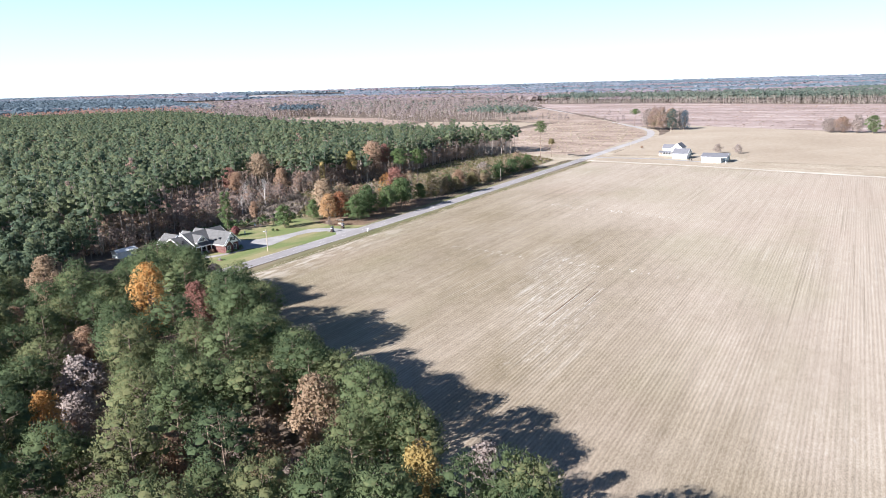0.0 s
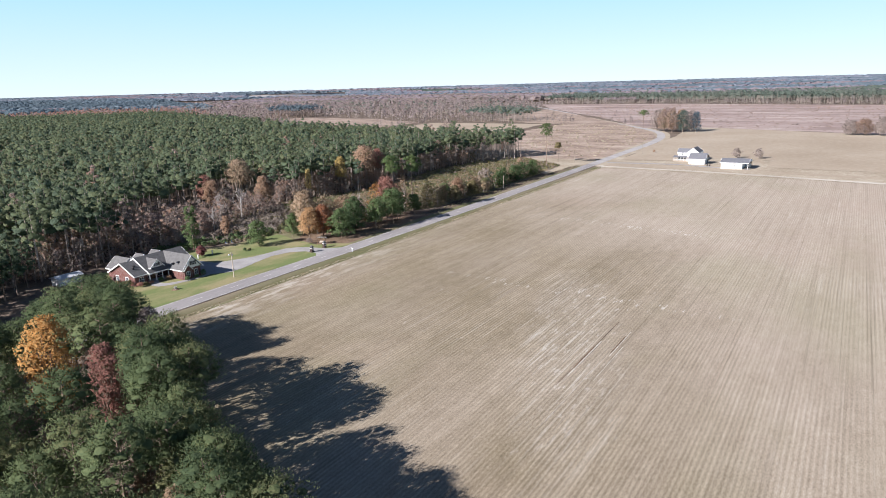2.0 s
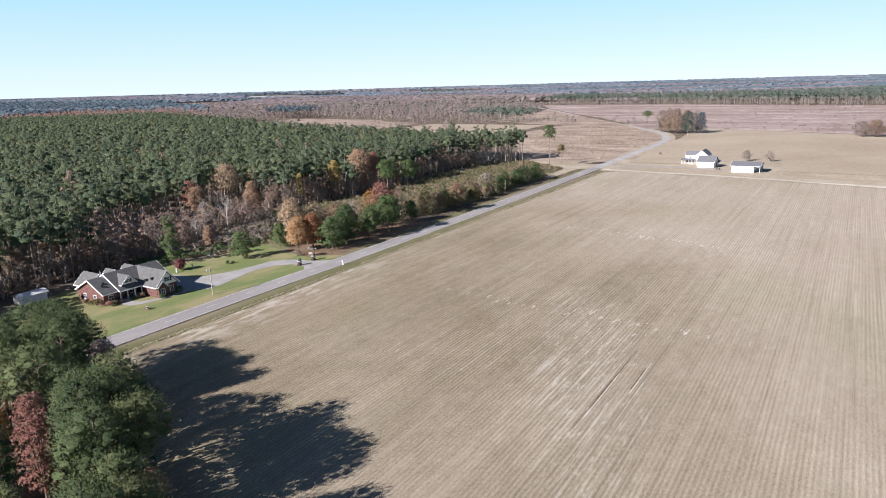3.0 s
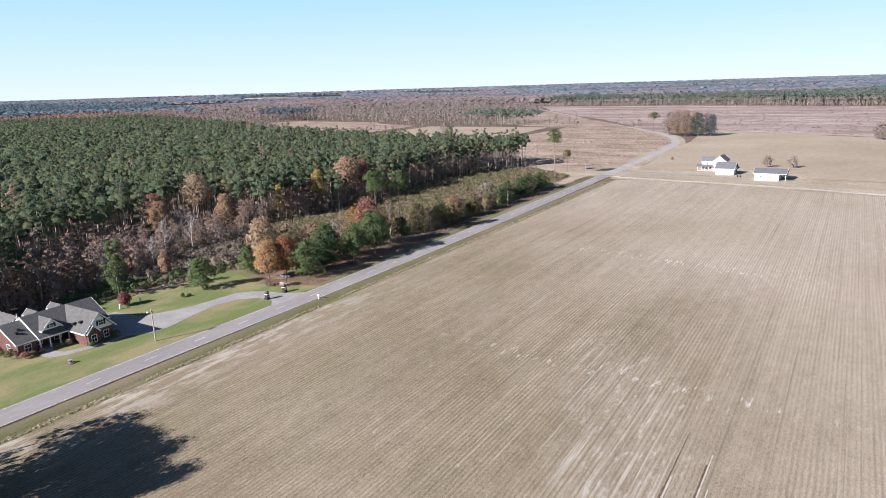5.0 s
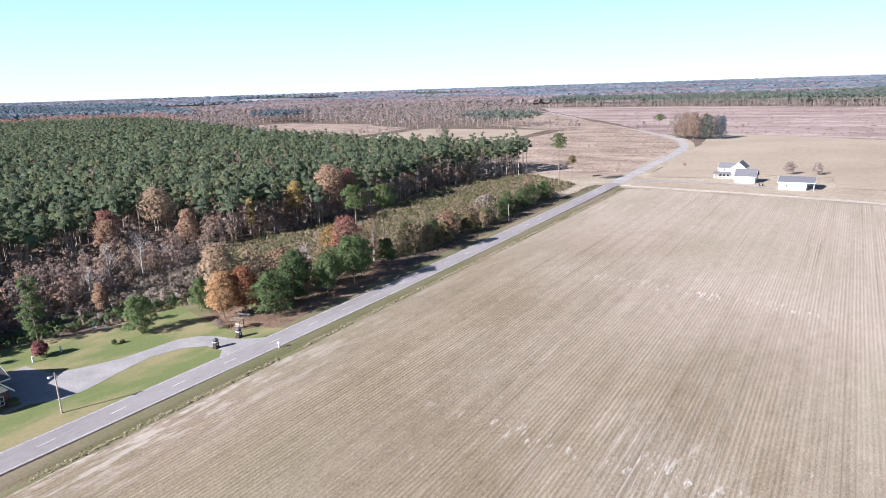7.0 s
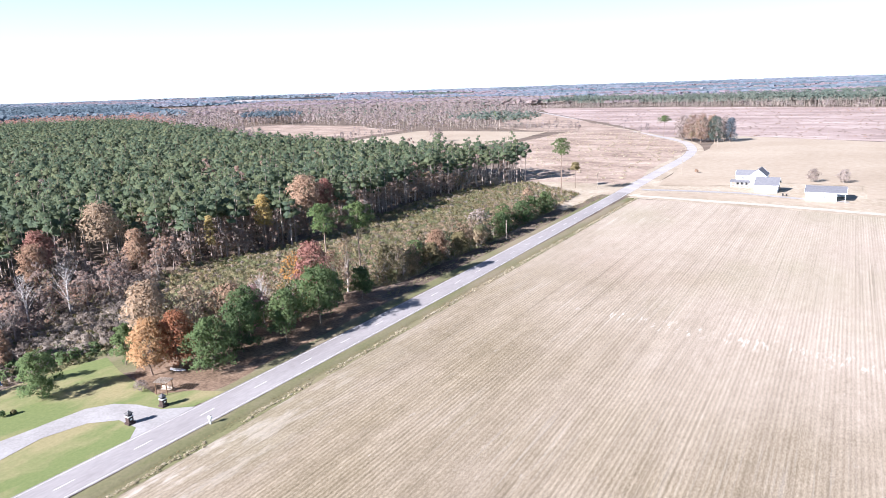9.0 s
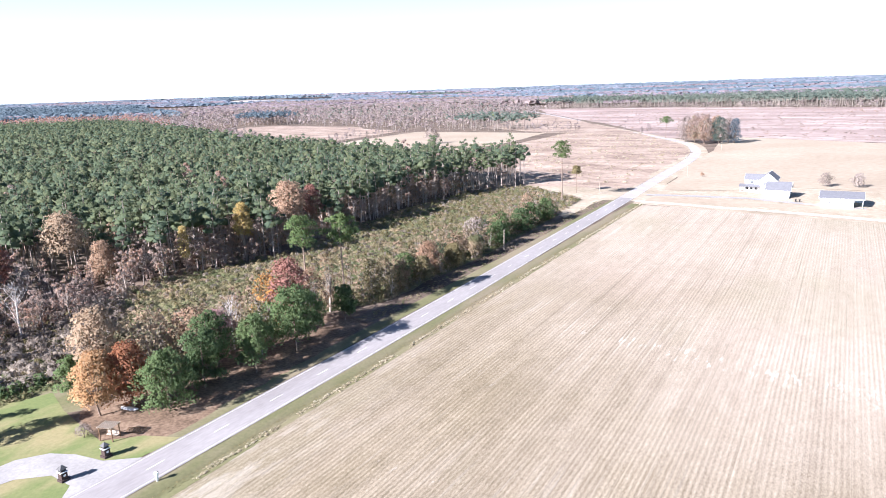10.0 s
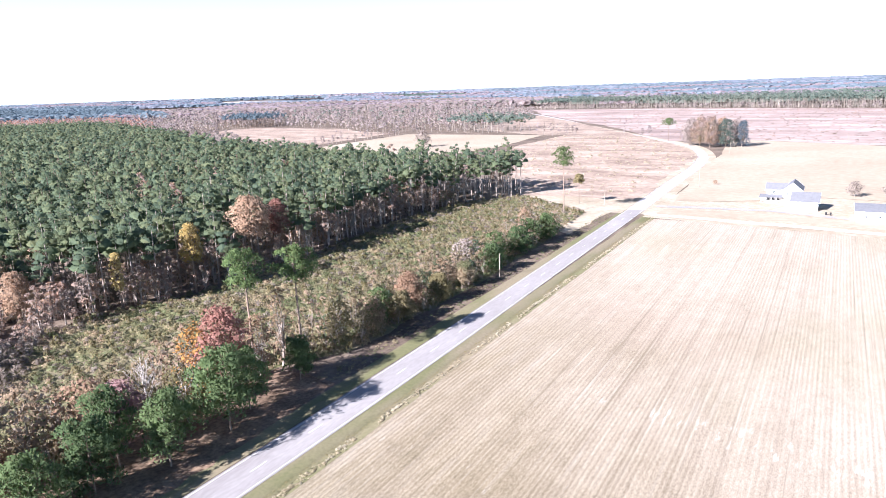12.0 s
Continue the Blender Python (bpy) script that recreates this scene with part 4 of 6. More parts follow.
SCRUB = [(-40, 206), (-26, 212), (-22, 262), (-14, 275), (-13, 330), (-16, 400), (-20, 440), (-60, 470), (-80, 440), (-84, 390), (-78, 330), (-76, 300), (-82, 280), (-88, 262), (-84, 246), (-72, 205), (-60, 180), (-56, 168), (-50, 178), (-43, 188)]


def stuff_bushes(name, spots, mat, label, category, seed, lo, hi, tall=1.0):
    r2 = np.random.default_rng(seed)
    vs, ns = [], []
    for x, y in spots:
        v = BUSH[int(r2.integers(4))][0]
        k, a, kz = r2.uniform(lo, hi), r2.uniform(0, 6.28), r2.uniform(0.7, 1.3) * tall
        vs.append(np.stack([(v[:, 0] * math.cos(a) - v[:, 1] * math.sin(a)) * k + x, (v[:, 0] * math.sin(a) + v[:, 1] * math.cos(a)) * k + y, v[:, 2] * k * kz], 1))
        bent = soft_normals(v, 0.6) + np.array((0, 0, 0.35))
        c0, s0 = math.cos(a), math.sin(a)
        ns.append(np.stack([bent[:, 0] * c0 - bent[:, 1] * s0, bent[:, 0] * s0 + bent[:, 1] * c0, bent[:, 2]], 1) / np.linalg.norm(bent, axis=1)[:, None])
    v = np.concatenate(vs)
    return tagged(new(name, grid_mesh(name, v, np.arange(len(v)).reshape(-1, 3), mat, np.concatenate(ns))), label, category, kind="stuff")


stuff_bushes("scrub", scatter(SCRUB, 1.75, 12), M_SCRUB, "tangled olive and tan scrub of young growth", "scrub", 13, 0.5, 1.15, 0.75)
stuff_bushes("grey_brush", scatter([(-46, 186), (-44, 208), (-60, 232), (-84, 252), (-84, 236), (-100, 240), (-98, 205), (-80, 175), (-60, 172)], 2.0, 16), M_BRUSH, "tangled pinkish grey brush", "brush", 17, 0.7, 1.6, 1.2)
stuff_bushes("rust_brush", scatter(SCRUB, 4.4, 115, 1.2), M_BRUSH, "rust-brown brush in the scrub", "brush", 118, 0.5, 1.1, 1.0)
stuff_bushes("young_pines", scatter(SCRUB, 4.8, 15), M_OLIVE, "scattered young green pines in scrub", "saplings", 18, 0.5, 1.0, 1.7)
wrng = random.Random(25)
stuff_bushes("dead_weeds", [(8.1 + wrng.gauss(0, 0.32) + 0.4 * noise.noise((y * 0.08, 5, 1)), y + wrng.uniform(-.3, .3)) for y in [-40 + 0.24 * i for i in range(1990)] if noise.noise((y * 0.09, 3, 1)) > -0.25], M_WEED, "pale dead weeds along the field ditch", "weeds", 25, 0.14, 0.42, 0.6)
stuff_bushes("roadside_weeds", scatter([(-7, 262), (-7, 440), (-12, 440), (-12, 262)], 1.6, 27), M_SCRUB, "low green and tan weeds on the road bank", "weeds", 28, 0.25, 0.6, 0.5)
stuff_bushes("clearing_weeds", scatter([(-14, 480), (-62, 478), (-178, 706), (-178, 840), (-100, 840), (-57, 760), (-18, 660)], 9, 29), M_WEED, "dry weed clumps in a brown clearing", "weeds", 30, 0.5, 1.6, 0.6)
stuff_bushes("garden_shrubs", scatter([(-52, 160), (-47, 178), (-44, 190), (-41, 206), (-46, 210), (-54, 190), (-60, 165)], 2.4, 35), M_CEDAR, "dark evergreen shrubs behind the lawn", "shrubs", 36, 0.9, 1.5, 1.2)

EDGE_FLOOR = [(-66, 215), (-80, 246), (-86, 262), (-79, 285), (-73, 300), (-79, 335), (-88, 390), (-80, 440), (-98, 446), (-106, 390), (-98, 330), (-100, 290), (-112, 262), (-100, 225)]
# thick growth that closes the gaps along the wood and the road
THICK = [broad_shape(221 + i, h=6.5 + i, spread=2.8, puffs=11, per=24, size=0.27, base=0.08, sides=3) for i in range(4)]
stuff_trees("thicket", scatter([(-56, 112), (-54, 140), (-58, 166), (-60, 178), (-62, 190), (-66, 206), (-74, 218), (-84, 240), (-92, 240), (-92, 180), (-86, 120)], 4.6, 61), THICK, (M_BARK_PALE, M_EDGE), "brown-grey thicket between lawn and forest", "thicket", 62, 0.6, 1.2)
stuff_trees("forest_edge_thicket", scatter(EDGE_FLOOR, 4.8, 71), THICK, (M_BARK_PALE, M_EDGE), "rust and grey low growth under edge pines", "thicket", 72, 0.4, 1.05)
stuff_trees("roadside_thicket", scatter([(-30, 206), (-24, 214), (-22, 262), (-13.5, 274), (-13, 330), (-15, 398), (-27, 402), (-28, 330), (-30, 270), (-40, 240)], 4.2, 63), THICK, (M_BARK_PALE, M_ROADSIDE), "olive and brown thicket along the road", "thicket", 64, 0.6, 1.2)
stuff_trees("thicket_pines", scatter([(-24, 268), (-14, 274), (-14, 330), (-16, 398), (-25, 400), (-26, 330)], 9, 65), [pine_shape(231 + i, h=7, spread=2.6, base=0.12, puffs=22, per=34, size=0.26, limbs=False) for i in range(3)], (M_BARK, M_PINE_FAR), "young dark pines in the roadside thicket", "thicket", 66, 0.6, 1.1)
stuff_bushes("ditch_grass", [(6.95 + random.Random(i).uniform(-0.25, 0.25), -40 + i * 0.8) for i in range(600)], M_OLIVE, "dark grass tufts in the ditch", "grass", 67, 0.16, 0.34, 0.6)
stuff_bushes("clearcut_brush", [p for p in scatter([(-60, 800), (-10, 818), (134, 752), (500, 640), (600, 1000), (199, 1370), (-203, 1520), (-400, 1340), (-170, 990)], 13.5, 68, 2.6) if p[0] < 330 + 0.1 * p[1]], M_EDGE, "low brown brush over the clear-cut", "brush", 69, 0.5, 2.0, 0.45)

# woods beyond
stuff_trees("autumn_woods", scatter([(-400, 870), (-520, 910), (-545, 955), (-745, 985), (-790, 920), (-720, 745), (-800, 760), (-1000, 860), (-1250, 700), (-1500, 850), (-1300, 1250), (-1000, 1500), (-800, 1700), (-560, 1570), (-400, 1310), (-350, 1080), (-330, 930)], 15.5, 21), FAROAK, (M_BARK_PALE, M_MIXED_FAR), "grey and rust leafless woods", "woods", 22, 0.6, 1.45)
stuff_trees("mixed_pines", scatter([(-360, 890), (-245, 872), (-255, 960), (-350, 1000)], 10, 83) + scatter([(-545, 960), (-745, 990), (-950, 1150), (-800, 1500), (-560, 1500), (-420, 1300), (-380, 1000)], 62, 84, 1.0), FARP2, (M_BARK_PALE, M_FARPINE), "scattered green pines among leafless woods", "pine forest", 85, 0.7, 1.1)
stuff_trees("red_woods", scatter([(-790, 745), (-1000, 850), (-1230, 660), (-1500, 800), (-1600, 1080), (-1350, 1120), (-900, 900)], 13, 26), FAROAK, (M_BARK_PALE, M_RED_FAR), "dull red autumn woods behind the pines", "woods", 27, 0.9, 1.3)
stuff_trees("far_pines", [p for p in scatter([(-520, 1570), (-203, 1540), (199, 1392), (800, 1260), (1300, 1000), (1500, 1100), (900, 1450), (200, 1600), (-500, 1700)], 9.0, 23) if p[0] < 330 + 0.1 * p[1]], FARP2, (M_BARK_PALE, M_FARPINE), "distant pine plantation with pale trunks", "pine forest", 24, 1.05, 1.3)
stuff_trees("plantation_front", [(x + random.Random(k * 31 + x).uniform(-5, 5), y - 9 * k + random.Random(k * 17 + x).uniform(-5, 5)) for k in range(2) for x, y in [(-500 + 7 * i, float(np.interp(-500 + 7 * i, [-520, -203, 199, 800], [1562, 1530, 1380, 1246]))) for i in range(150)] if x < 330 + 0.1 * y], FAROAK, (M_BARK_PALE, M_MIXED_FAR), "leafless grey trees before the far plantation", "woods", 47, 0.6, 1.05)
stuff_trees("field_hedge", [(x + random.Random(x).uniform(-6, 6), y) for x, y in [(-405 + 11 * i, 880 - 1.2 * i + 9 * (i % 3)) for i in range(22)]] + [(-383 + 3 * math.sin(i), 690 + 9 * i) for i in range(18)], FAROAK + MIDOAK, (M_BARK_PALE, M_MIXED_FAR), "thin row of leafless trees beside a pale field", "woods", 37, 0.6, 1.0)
stuff_trees("hedge_pines", [(-310 + 9 * i, 905 + 7 * (i % 3)) for i in range(7)], FARP, (M_BARK, M_PINE_FAR), "few pines behind a pale field", "pine forest", 38, 0.8, 1.1)
stuff_trees("clearing_trees", [(-178, 845), (-186, 852), (-192, 846), (-200, 858), (-210, 850), (-172, 858), (-183, 866), (-137, 983), (-150, 975), (-120, 860), (-90, 838), (-96, 835)], FAROAK + MIDOAK, (M_BARK_PALE, M_MIXED_FAR), "leafless trees at the end of a clearing", "woods", 39, 0.7, 1.0)


stuff_trees("edge_mixed_far", [p for p in scatter([(-378, 556), (-433, 600), (-560, 665), (-640, 700), (-660, 740), (-560, 700), (-420, 640)], 11, 75)], MIDOAK, (M_BARK_PALE, M_MIXED_FAR), "tan and grey trees at the far forest edge", "woods", 76, 0.9, 1.4)
# shaded side of this block is imitated by the dark needle colour
stuff_trees("dark_pine_block", scatter([(-850, 985), (-750, 980), (-780, 1080), (-900, 1070)], 8, 77), FARP2, (M_BARK, M_FARDARK), "pines with shade painted dark behind a fallow field", "pine forest", 78, 0.9, 1.2)


def in_wedge(x, y):
    return x < 330 + 0.1 * y and in_reach(x, y, 60)


def woodlot(x, y):
    """Which of four kinds of wood grows at a place: lots lie across the view in long uneven strips."""
    u, v = 0.9 * x + 0.35 * y, 0.9 * y - 0.35 * x
    a = noise.noise((u * 0.0011, v * 0.0034, 4.0)) + 0.5 * noise.noise((u * 0.0035, v * 0.009, 9.0))
    return 0 if a > 0.10 else 1 if a > -0.14 else 2 if a > -0.33 else 3


def canopy(name, poly, top, cell, mats, seed, label):
    """A bumpy, closed canopy of trees too far to tell apart: treetops of uneven height, one object for each kind of wood."""
    r2 = random.Random(seed)
    vs, fs = [[] for _ in mats], [[] for _ in mats]
    for x, y in scatter(poly, cell, seed, 0.9):
        if not in_wedge(x, y) or inside(x, y, LAKE_OUTLINE):
            continue
        kind = min(len(mats) - 1, woodlot(x, y))
        z = ground_z(x, y)
        h, w = top * r2.uniform(0.72, 1.08) * (0.75 if kind == 3 else 1.0), cell * r2.uniform(0.62, 0.85)
        b = len(vs[kind])
        a0 = r2.uniform(0, 6.28)
        for rr, hh in ((0.95, 0.35), (0.75, 0.85)):
            for i in range(4):
                a = a0 + i * 1.5708 + hh
                vs[kind].append((x + math.cos(a) * w * rr * r2.uniform(0.8, 1.2), y + math.sin(a) * w * rr * r2.uniform(0.8, 1.2), z + h * hh * r2.uniform(0.9, 1.08)))
        vs[kind].append((x, y, z + h * 1.02))
        for i in range(4):
            k = (i + 1) % 4
            fs[kind] += [(b + i, b + k, b + 4 + k, b + 4 + i), (b + 4 + i, b + 4 + k, b + 8)]
    for v, f, m in zip(vs, fs, mats):
        if v:
            me = bpy.data.meshes.new(name)
            me.from_pydata(v, [], f)
            me.materials.append(m)
            tagged(new(name, me), label, "woods", kind="stuff")


# woods further off, with more haze blue mixed into their colours
M_FARRUST = foliage("hazed_rust_woods", (0.31, 0.265, 0.305), (0.38, 0.31, 0.335), (0.42, 0.36, 0.385), per_tree=False, cell=0.01, thin=0.55)
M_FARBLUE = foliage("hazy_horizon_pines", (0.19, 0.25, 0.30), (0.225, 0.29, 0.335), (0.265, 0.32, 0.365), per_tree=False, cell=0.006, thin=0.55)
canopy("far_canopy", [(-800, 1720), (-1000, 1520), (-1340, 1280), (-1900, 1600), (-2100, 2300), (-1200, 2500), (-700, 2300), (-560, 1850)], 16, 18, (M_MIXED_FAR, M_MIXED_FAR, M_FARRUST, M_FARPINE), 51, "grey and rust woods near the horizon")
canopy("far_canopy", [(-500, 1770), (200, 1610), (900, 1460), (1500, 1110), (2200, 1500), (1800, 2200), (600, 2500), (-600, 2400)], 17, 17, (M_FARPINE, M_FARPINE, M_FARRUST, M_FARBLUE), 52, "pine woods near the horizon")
canopy("far_canopy", [(-1520, 860), (-1620, 1090), (-1350, 1270), (-1900, 1590), (-2600, 2000), (-3300, 1700), (-2600, 900)], 20, 18, (M_FARDARK, M_FARDARK, M_FARBLUE, M_FARRUST), 53, "pine woods near the horizon with shade and haze painted in")
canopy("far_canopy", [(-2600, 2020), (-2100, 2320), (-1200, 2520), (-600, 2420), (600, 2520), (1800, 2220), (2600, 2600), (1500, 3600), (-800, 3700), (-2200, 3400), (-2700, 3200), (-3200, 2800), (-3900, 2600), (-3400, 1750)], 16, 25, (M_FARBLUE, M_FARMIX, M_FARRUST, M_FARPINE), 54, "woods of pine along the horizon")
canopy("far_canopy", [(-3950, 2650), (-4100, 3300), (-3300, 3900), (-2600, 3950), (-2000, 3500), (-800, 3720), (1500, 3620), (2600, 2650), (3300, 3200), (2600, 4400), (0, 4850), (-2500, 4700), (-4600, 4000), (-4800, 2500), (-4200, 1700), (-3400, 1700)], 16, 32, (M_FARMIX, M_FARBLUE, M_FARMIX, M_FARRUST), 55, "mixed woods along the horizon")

# ---- solid helpers ----
def box(bm, x0, x1, y0, y1, z0, z1):
    bmesh.ops.create_cube(bm, size=1, matrix=Matrix.Translation(((x0 + x1) / 2, (y0 + y1) / 2, (z0 + z1) / 2)) @ Matrix.Diagonal((x1 - x0, y1 - y0, z1 - z0, 1)))
    return bm


def prism(bm, outline, axis, a0, a1):
    """A solid of the given cross-section: outline of (b, z), drawn along axis from a0 to a1."""
    at = lambda a, b, z: (a, b, z) if axis == "x" else (b, a, z)
    lo = [bm.verts.new(at(a0, b, z)) for b, z in outline]
    hi = [bm.verts.new(at(a1, b, z)) for b, z in outline]
    bm.faces.new(lo), bm.faces.new(hi)
    for i in range(len(lo)):
        j = (i + 1) % len(lo)
        bm.faces.new((lo[i], lo[j], hi[j], hi[i]))
    bmesh.ops.recalc_face_normals(bm, faces=bm.faces[:])
    return bm


def part(name, bm, mat, parent=None, label="", bevel=0.0):
    if bevel:
        bmesh.ops.bevel(bm, geom=bm.edges[:], offset=bevel, segments=1, affect="EDGES")
    me = bpy.data.meshes.new(name)
    bm.to_mesh(me), bm.free()
    me.materials.append(mat)
    ob = new(name, me)
    ob.parent = parent
    return tagged(ob, label)


B = bmesh.new


def roof(parent, axis, a0, a1, b0, b1, eave, ridge, mat, trim=True, label="", peak=None):
    """A gabled roof with thickness and white rake and eave boards."""
    m = (b0 + b1) / 2 if peak is None else peak
    t = 0.22
    r = part("roof", prism(B(), [(b0, eave), (m, ridge), (b1, eave), (b1, eave - t), (m, ridge - t), (b0, eave - t)], axis, a0, a1), mat, parent, label)
    if trim:
        for a in (a0, a1):
            s = 0.06 if a == a1 else -0.06
            w = 0.34
            part("rake_board", prism(B(), [(b0, eave + 0.03), (m, ridge + 0.03), (b1, eave + 0.03), (b1, eave - w), (m, ridge - w), (b0, eave - w)], axis, a + s * 0.02, a + s), M_TRIM, r)
        for b, o in ((b0, -0.06), (b1, 0.06)):
            lo, hi = sorted((b, b + o))
            bm = box(B(), a0, a1, lo, hi, eave - 0.3, eave - 0.02) if axis == "x" else box(B(), lo, hi, a0, a1, eave - 0.3, eave - 0.02)
            part("gutter", bm, M_TRIM, r)
    return r


def gable(parent, axis, a, thick, b0, b1, eave, ridge, mat):
    """The triangular wall under a roof's end."""
    return part("gable", prism(B(), [(b0, eave), (b1, eave), ((b0 + b1) / 2, ridge)], axis, a - thick, a), mat, parent)


def window(parent, face, a, b, z, w, h, shutters=False, name="window"):
    """A window on a wall that faces +x ('x') or -y ('y'); a is the wall's plane, b the middle along it."""
    def slab(b0, b1, z0, z1, out0, out1):
        return box(B(), a + out0, a + out1, b0, b1, z0, z1) if face == "x" else box(B(), b0, b1, a - out1, a - out0, z0, z1)
    root = part(name, slab(b - w / 2, b + w / 2, z, z + h, -0.05, 0.03), M_GLASS, parent, "dark panes in a white frame")
    for b0, b1, z0, z1 in ((b - w / 2 - .09, b - w / 2, z - .09, z + h + .09), (b + w / 2, b + w / 2 + .09, z - .09, z + h + .09), (b - w / 2, b + w / 2, z - .12, z), (b - w / 2, b + w / 2, z + h, z + h + .12), (b - w / 2, b + w / 2, z + h / 2 - .03, z + h / 2 + .03), (b - .02, b + .02, z, z + h)):
        part("window_frame", slab(b0, b1, z0, z1, 0.0, 0.07), M_TRIM, root)
    if shutters:
        for s in (-1, 1):
            c0, c1 = sorted((b + s * (w / 2 + .12), b + s * (w / 2 + .55)))
            part("shutter", slab(c0, c1, z - .05, z + h + .05, 0.0, 0.06), M_BLACK, root)
    return root


# ---- brick house ----
house = tagged(new("brick_house"), "red brick single-storey house with dark shingle roofs and white trim", "house")
house.location = (0, 0, 0.0)
part("wall", box(B(), -37.6, -26.3, 136.6, 140.6, 0, 3.1), M_BRICK, house)
part("wall", box(B(), -38.0, -28.2, 140.6, 147.4, 0, 3.1), M_BRICK, house)
part("wall", box(B(), -38.0, -19.6, 147.4, 153.6, 0, 3.1), M_BRICK, house)
part("wall", box(B(), -38.0, -27.0, 153.6, 156.2, 0, 3.1), M_BRICK, house)
part("wall", box(B(), -42.6, -38.0, 139.0, 145.0, 0, 3.1), M_BRICK, house, "rear wing of red brick")
roof(house, "y", 136.1, 140.5, -38.3, -25.8, 3.1, 6.3, M_SHINGLE)
gable(house, "y", 136.75, 0.15, -37.6, -26.7, 3.1, 6.0, M_BRICK)
roof(house, "y", 140.6, 156.7, -38.7, -25.3, 3.0, 6.9, M_SHINGLE)
gable(house, "y", 140.9, 0.15, -38.2, -25.8, 3.0, 6.6, M_WHITE)
gable(house, "y", 156.3, 0.15, -38.2, -25.8, 3.0, 6.6, M_BRICK)
roof(house, "x", -32.0, -19.0, 146.8, 154.3, 3.0, 6.95, M_SHINGLE)
gable(house, "x", -19.45, 0.2, 147.3, 153.7, 3.1, 6.6, M_WHITE)
roof(house, "x", -43.1, -36.0, 138.5, 145.5, 3.1, 6.1, M_SHINGLE)
gable(house, "x", -42.5, 0.15, 139.0, 145.0, 3.1, 5.85, M_WHITE)
# front and rear cross gables
roof(house, "x", -31.8, -26.2, 141.8, 146.4, 4.2, 6.4, M_SHINGLE)
gable(house, "x", -26.5, 0.15, 142.1, 146.1, 4.1, 6.1, M_WHITE)
for y in (144.5, 149.8):
    roof(house, "x", -36.4, -32.4, y - 1.3, y + 1.3, 5.9, 7.1, M_SHINGLE)
    gable(house, "x", -36.2, 0.15, y - 1.1, y + 1.1, 5.4, 6.9, M_WHITE)
# small brick bay before the wing
part("bay", box(B(), -19.6, -18.9, 147.5, 150.0, 0, 3.0), M_BRICK, house)
roof(house, "x", -21.5, -18.6, 147.2, 150.3, 3.0, 4.6, M_SHINGLE)
gable(house, "x", -18.85, 0.1, 147.5, 150.0, 3.0, 4.35, M_BRICK)
# porch
porch = part("porch_floor", box(B(), -28.2, -25.5, 140.7, 147.3, 0, 0.45), M_CONCRETE, house)
for y in (140.9, 143.0, 145.1, 147.1):
    bm = B()
    bmesh.ops.create_cone(bm, cap_ends=True, segments=12, radius1=0.17, radius2=0.14, depth=2.3, matrix=Matrix.Translation((-25.75, y, 1.6)))
    box(bm, -25.97, -25.53, y - .22, y + .22, 0.45, 0.62), box(bm, -25.95, -25.55, y - .2, y + .2, 2.62, 2.78)
    part("column", bm, M_TRIM, house)
part("porch_beam", box(B(), -25.95, -25.55, 140.7, 147.4, 2.76, 2.98), M_TRIM, house)
part("step", box(B(), -25.5, -24.7, 141.1, 142.9, 0, 0.25), M_CONCRETE, house)
door = part("door", box(B(), -28.22, -28.12, 143.2, 144.2, 0.45, 2.55), M_BROWN, house, "dark wooden front door")
part("door_handle", box(B(), -28.12, -28.06, 144.02, 144.1, 1.4, 1.55), M_METAL, door)
window(house, "x", -26.3, 138.6, 0.9, 1.3, 1.4)
for y in (141.8, 145.9):
    window(house, "x", -28.2, y, 0.95, 1.4, 1.4)
window(house, "x", -26.5, 144.1, 4.45, 0.75, 0.8, True)
window(house, "x", -19.45, 151.0, 3.9, 1.0, 1.1, True)
window(house, "x", -18.9, 148.75, 0.8, 1.1, 1.5)
window(house, "x", -19.6, 152.0, 0.8, 1.1, 1.5)
window(house, "y", 136.6, -30.0, 0.9, 1.2, 1.4)
window(house, "y", 136.6, -34.5, 0.9, 1.2, 1.4)
for x, y, z in ((-28.6, 137.9, 4.75), (-29.4, 138.7, 5.1)):
    part("roof_vent", box(B(), x - .25, x + .25, y - .25, y + .25, z - .25, z + .28), M_BLACK, house)
for x, y in ((-24.2, 147.75), (-22.4, 148.3)):
    part("skylight", box(B(), x - .3, x + .3, y - .4, y + .4, 3.5 + (y - 147) * 0.9, 3.95 + (y - 147) * 0.9), M_GLASS, house)
bm = B()
bmesh.ops.create_cone(bm, cap_ends=True, segments=8, radius1=0.09, radius2=0.09, depth=1.1, matrix=Matrix.Translation((-33.0, 140.6, 6.9)))
part("vent_pipe", bm, M_TRIM, house)

# garden shed with a pale metal roof
shed = tagged(new("garden_shed"), "low shed with a pale metal roof among trees", "shed")
part("wall", box(B(), -50.5, -46.9, 126.3, 133.2, 0, 2.2), M_WHITE, shed)
roof(shed, "y", 126.0, 133.6, -51.0, -46.3, 2.2, 2.9, M_METAL, False)

# ---- white farmhouse ----
farm = tagged(new("farmhouse"), "white two-storey farmhouse with grey roof and front porch", "house")
part("wall", box(B(), 43.5, 52.0, 486, 494, 0, 5.6), M_WHITE, farm)
part("wall", box(B(), 50.0, 57.0, 484, 497, 0, 5.8), M_WHITE, farm)
roof(farm, "x", 43.0, 53.5, 485.5, 494.5, 5.6, 8.0, M_GREYROOF)
gable(farm, "x", 43.65, 0.15, 486, 494, 5.5, 7.7, M_WHITE)
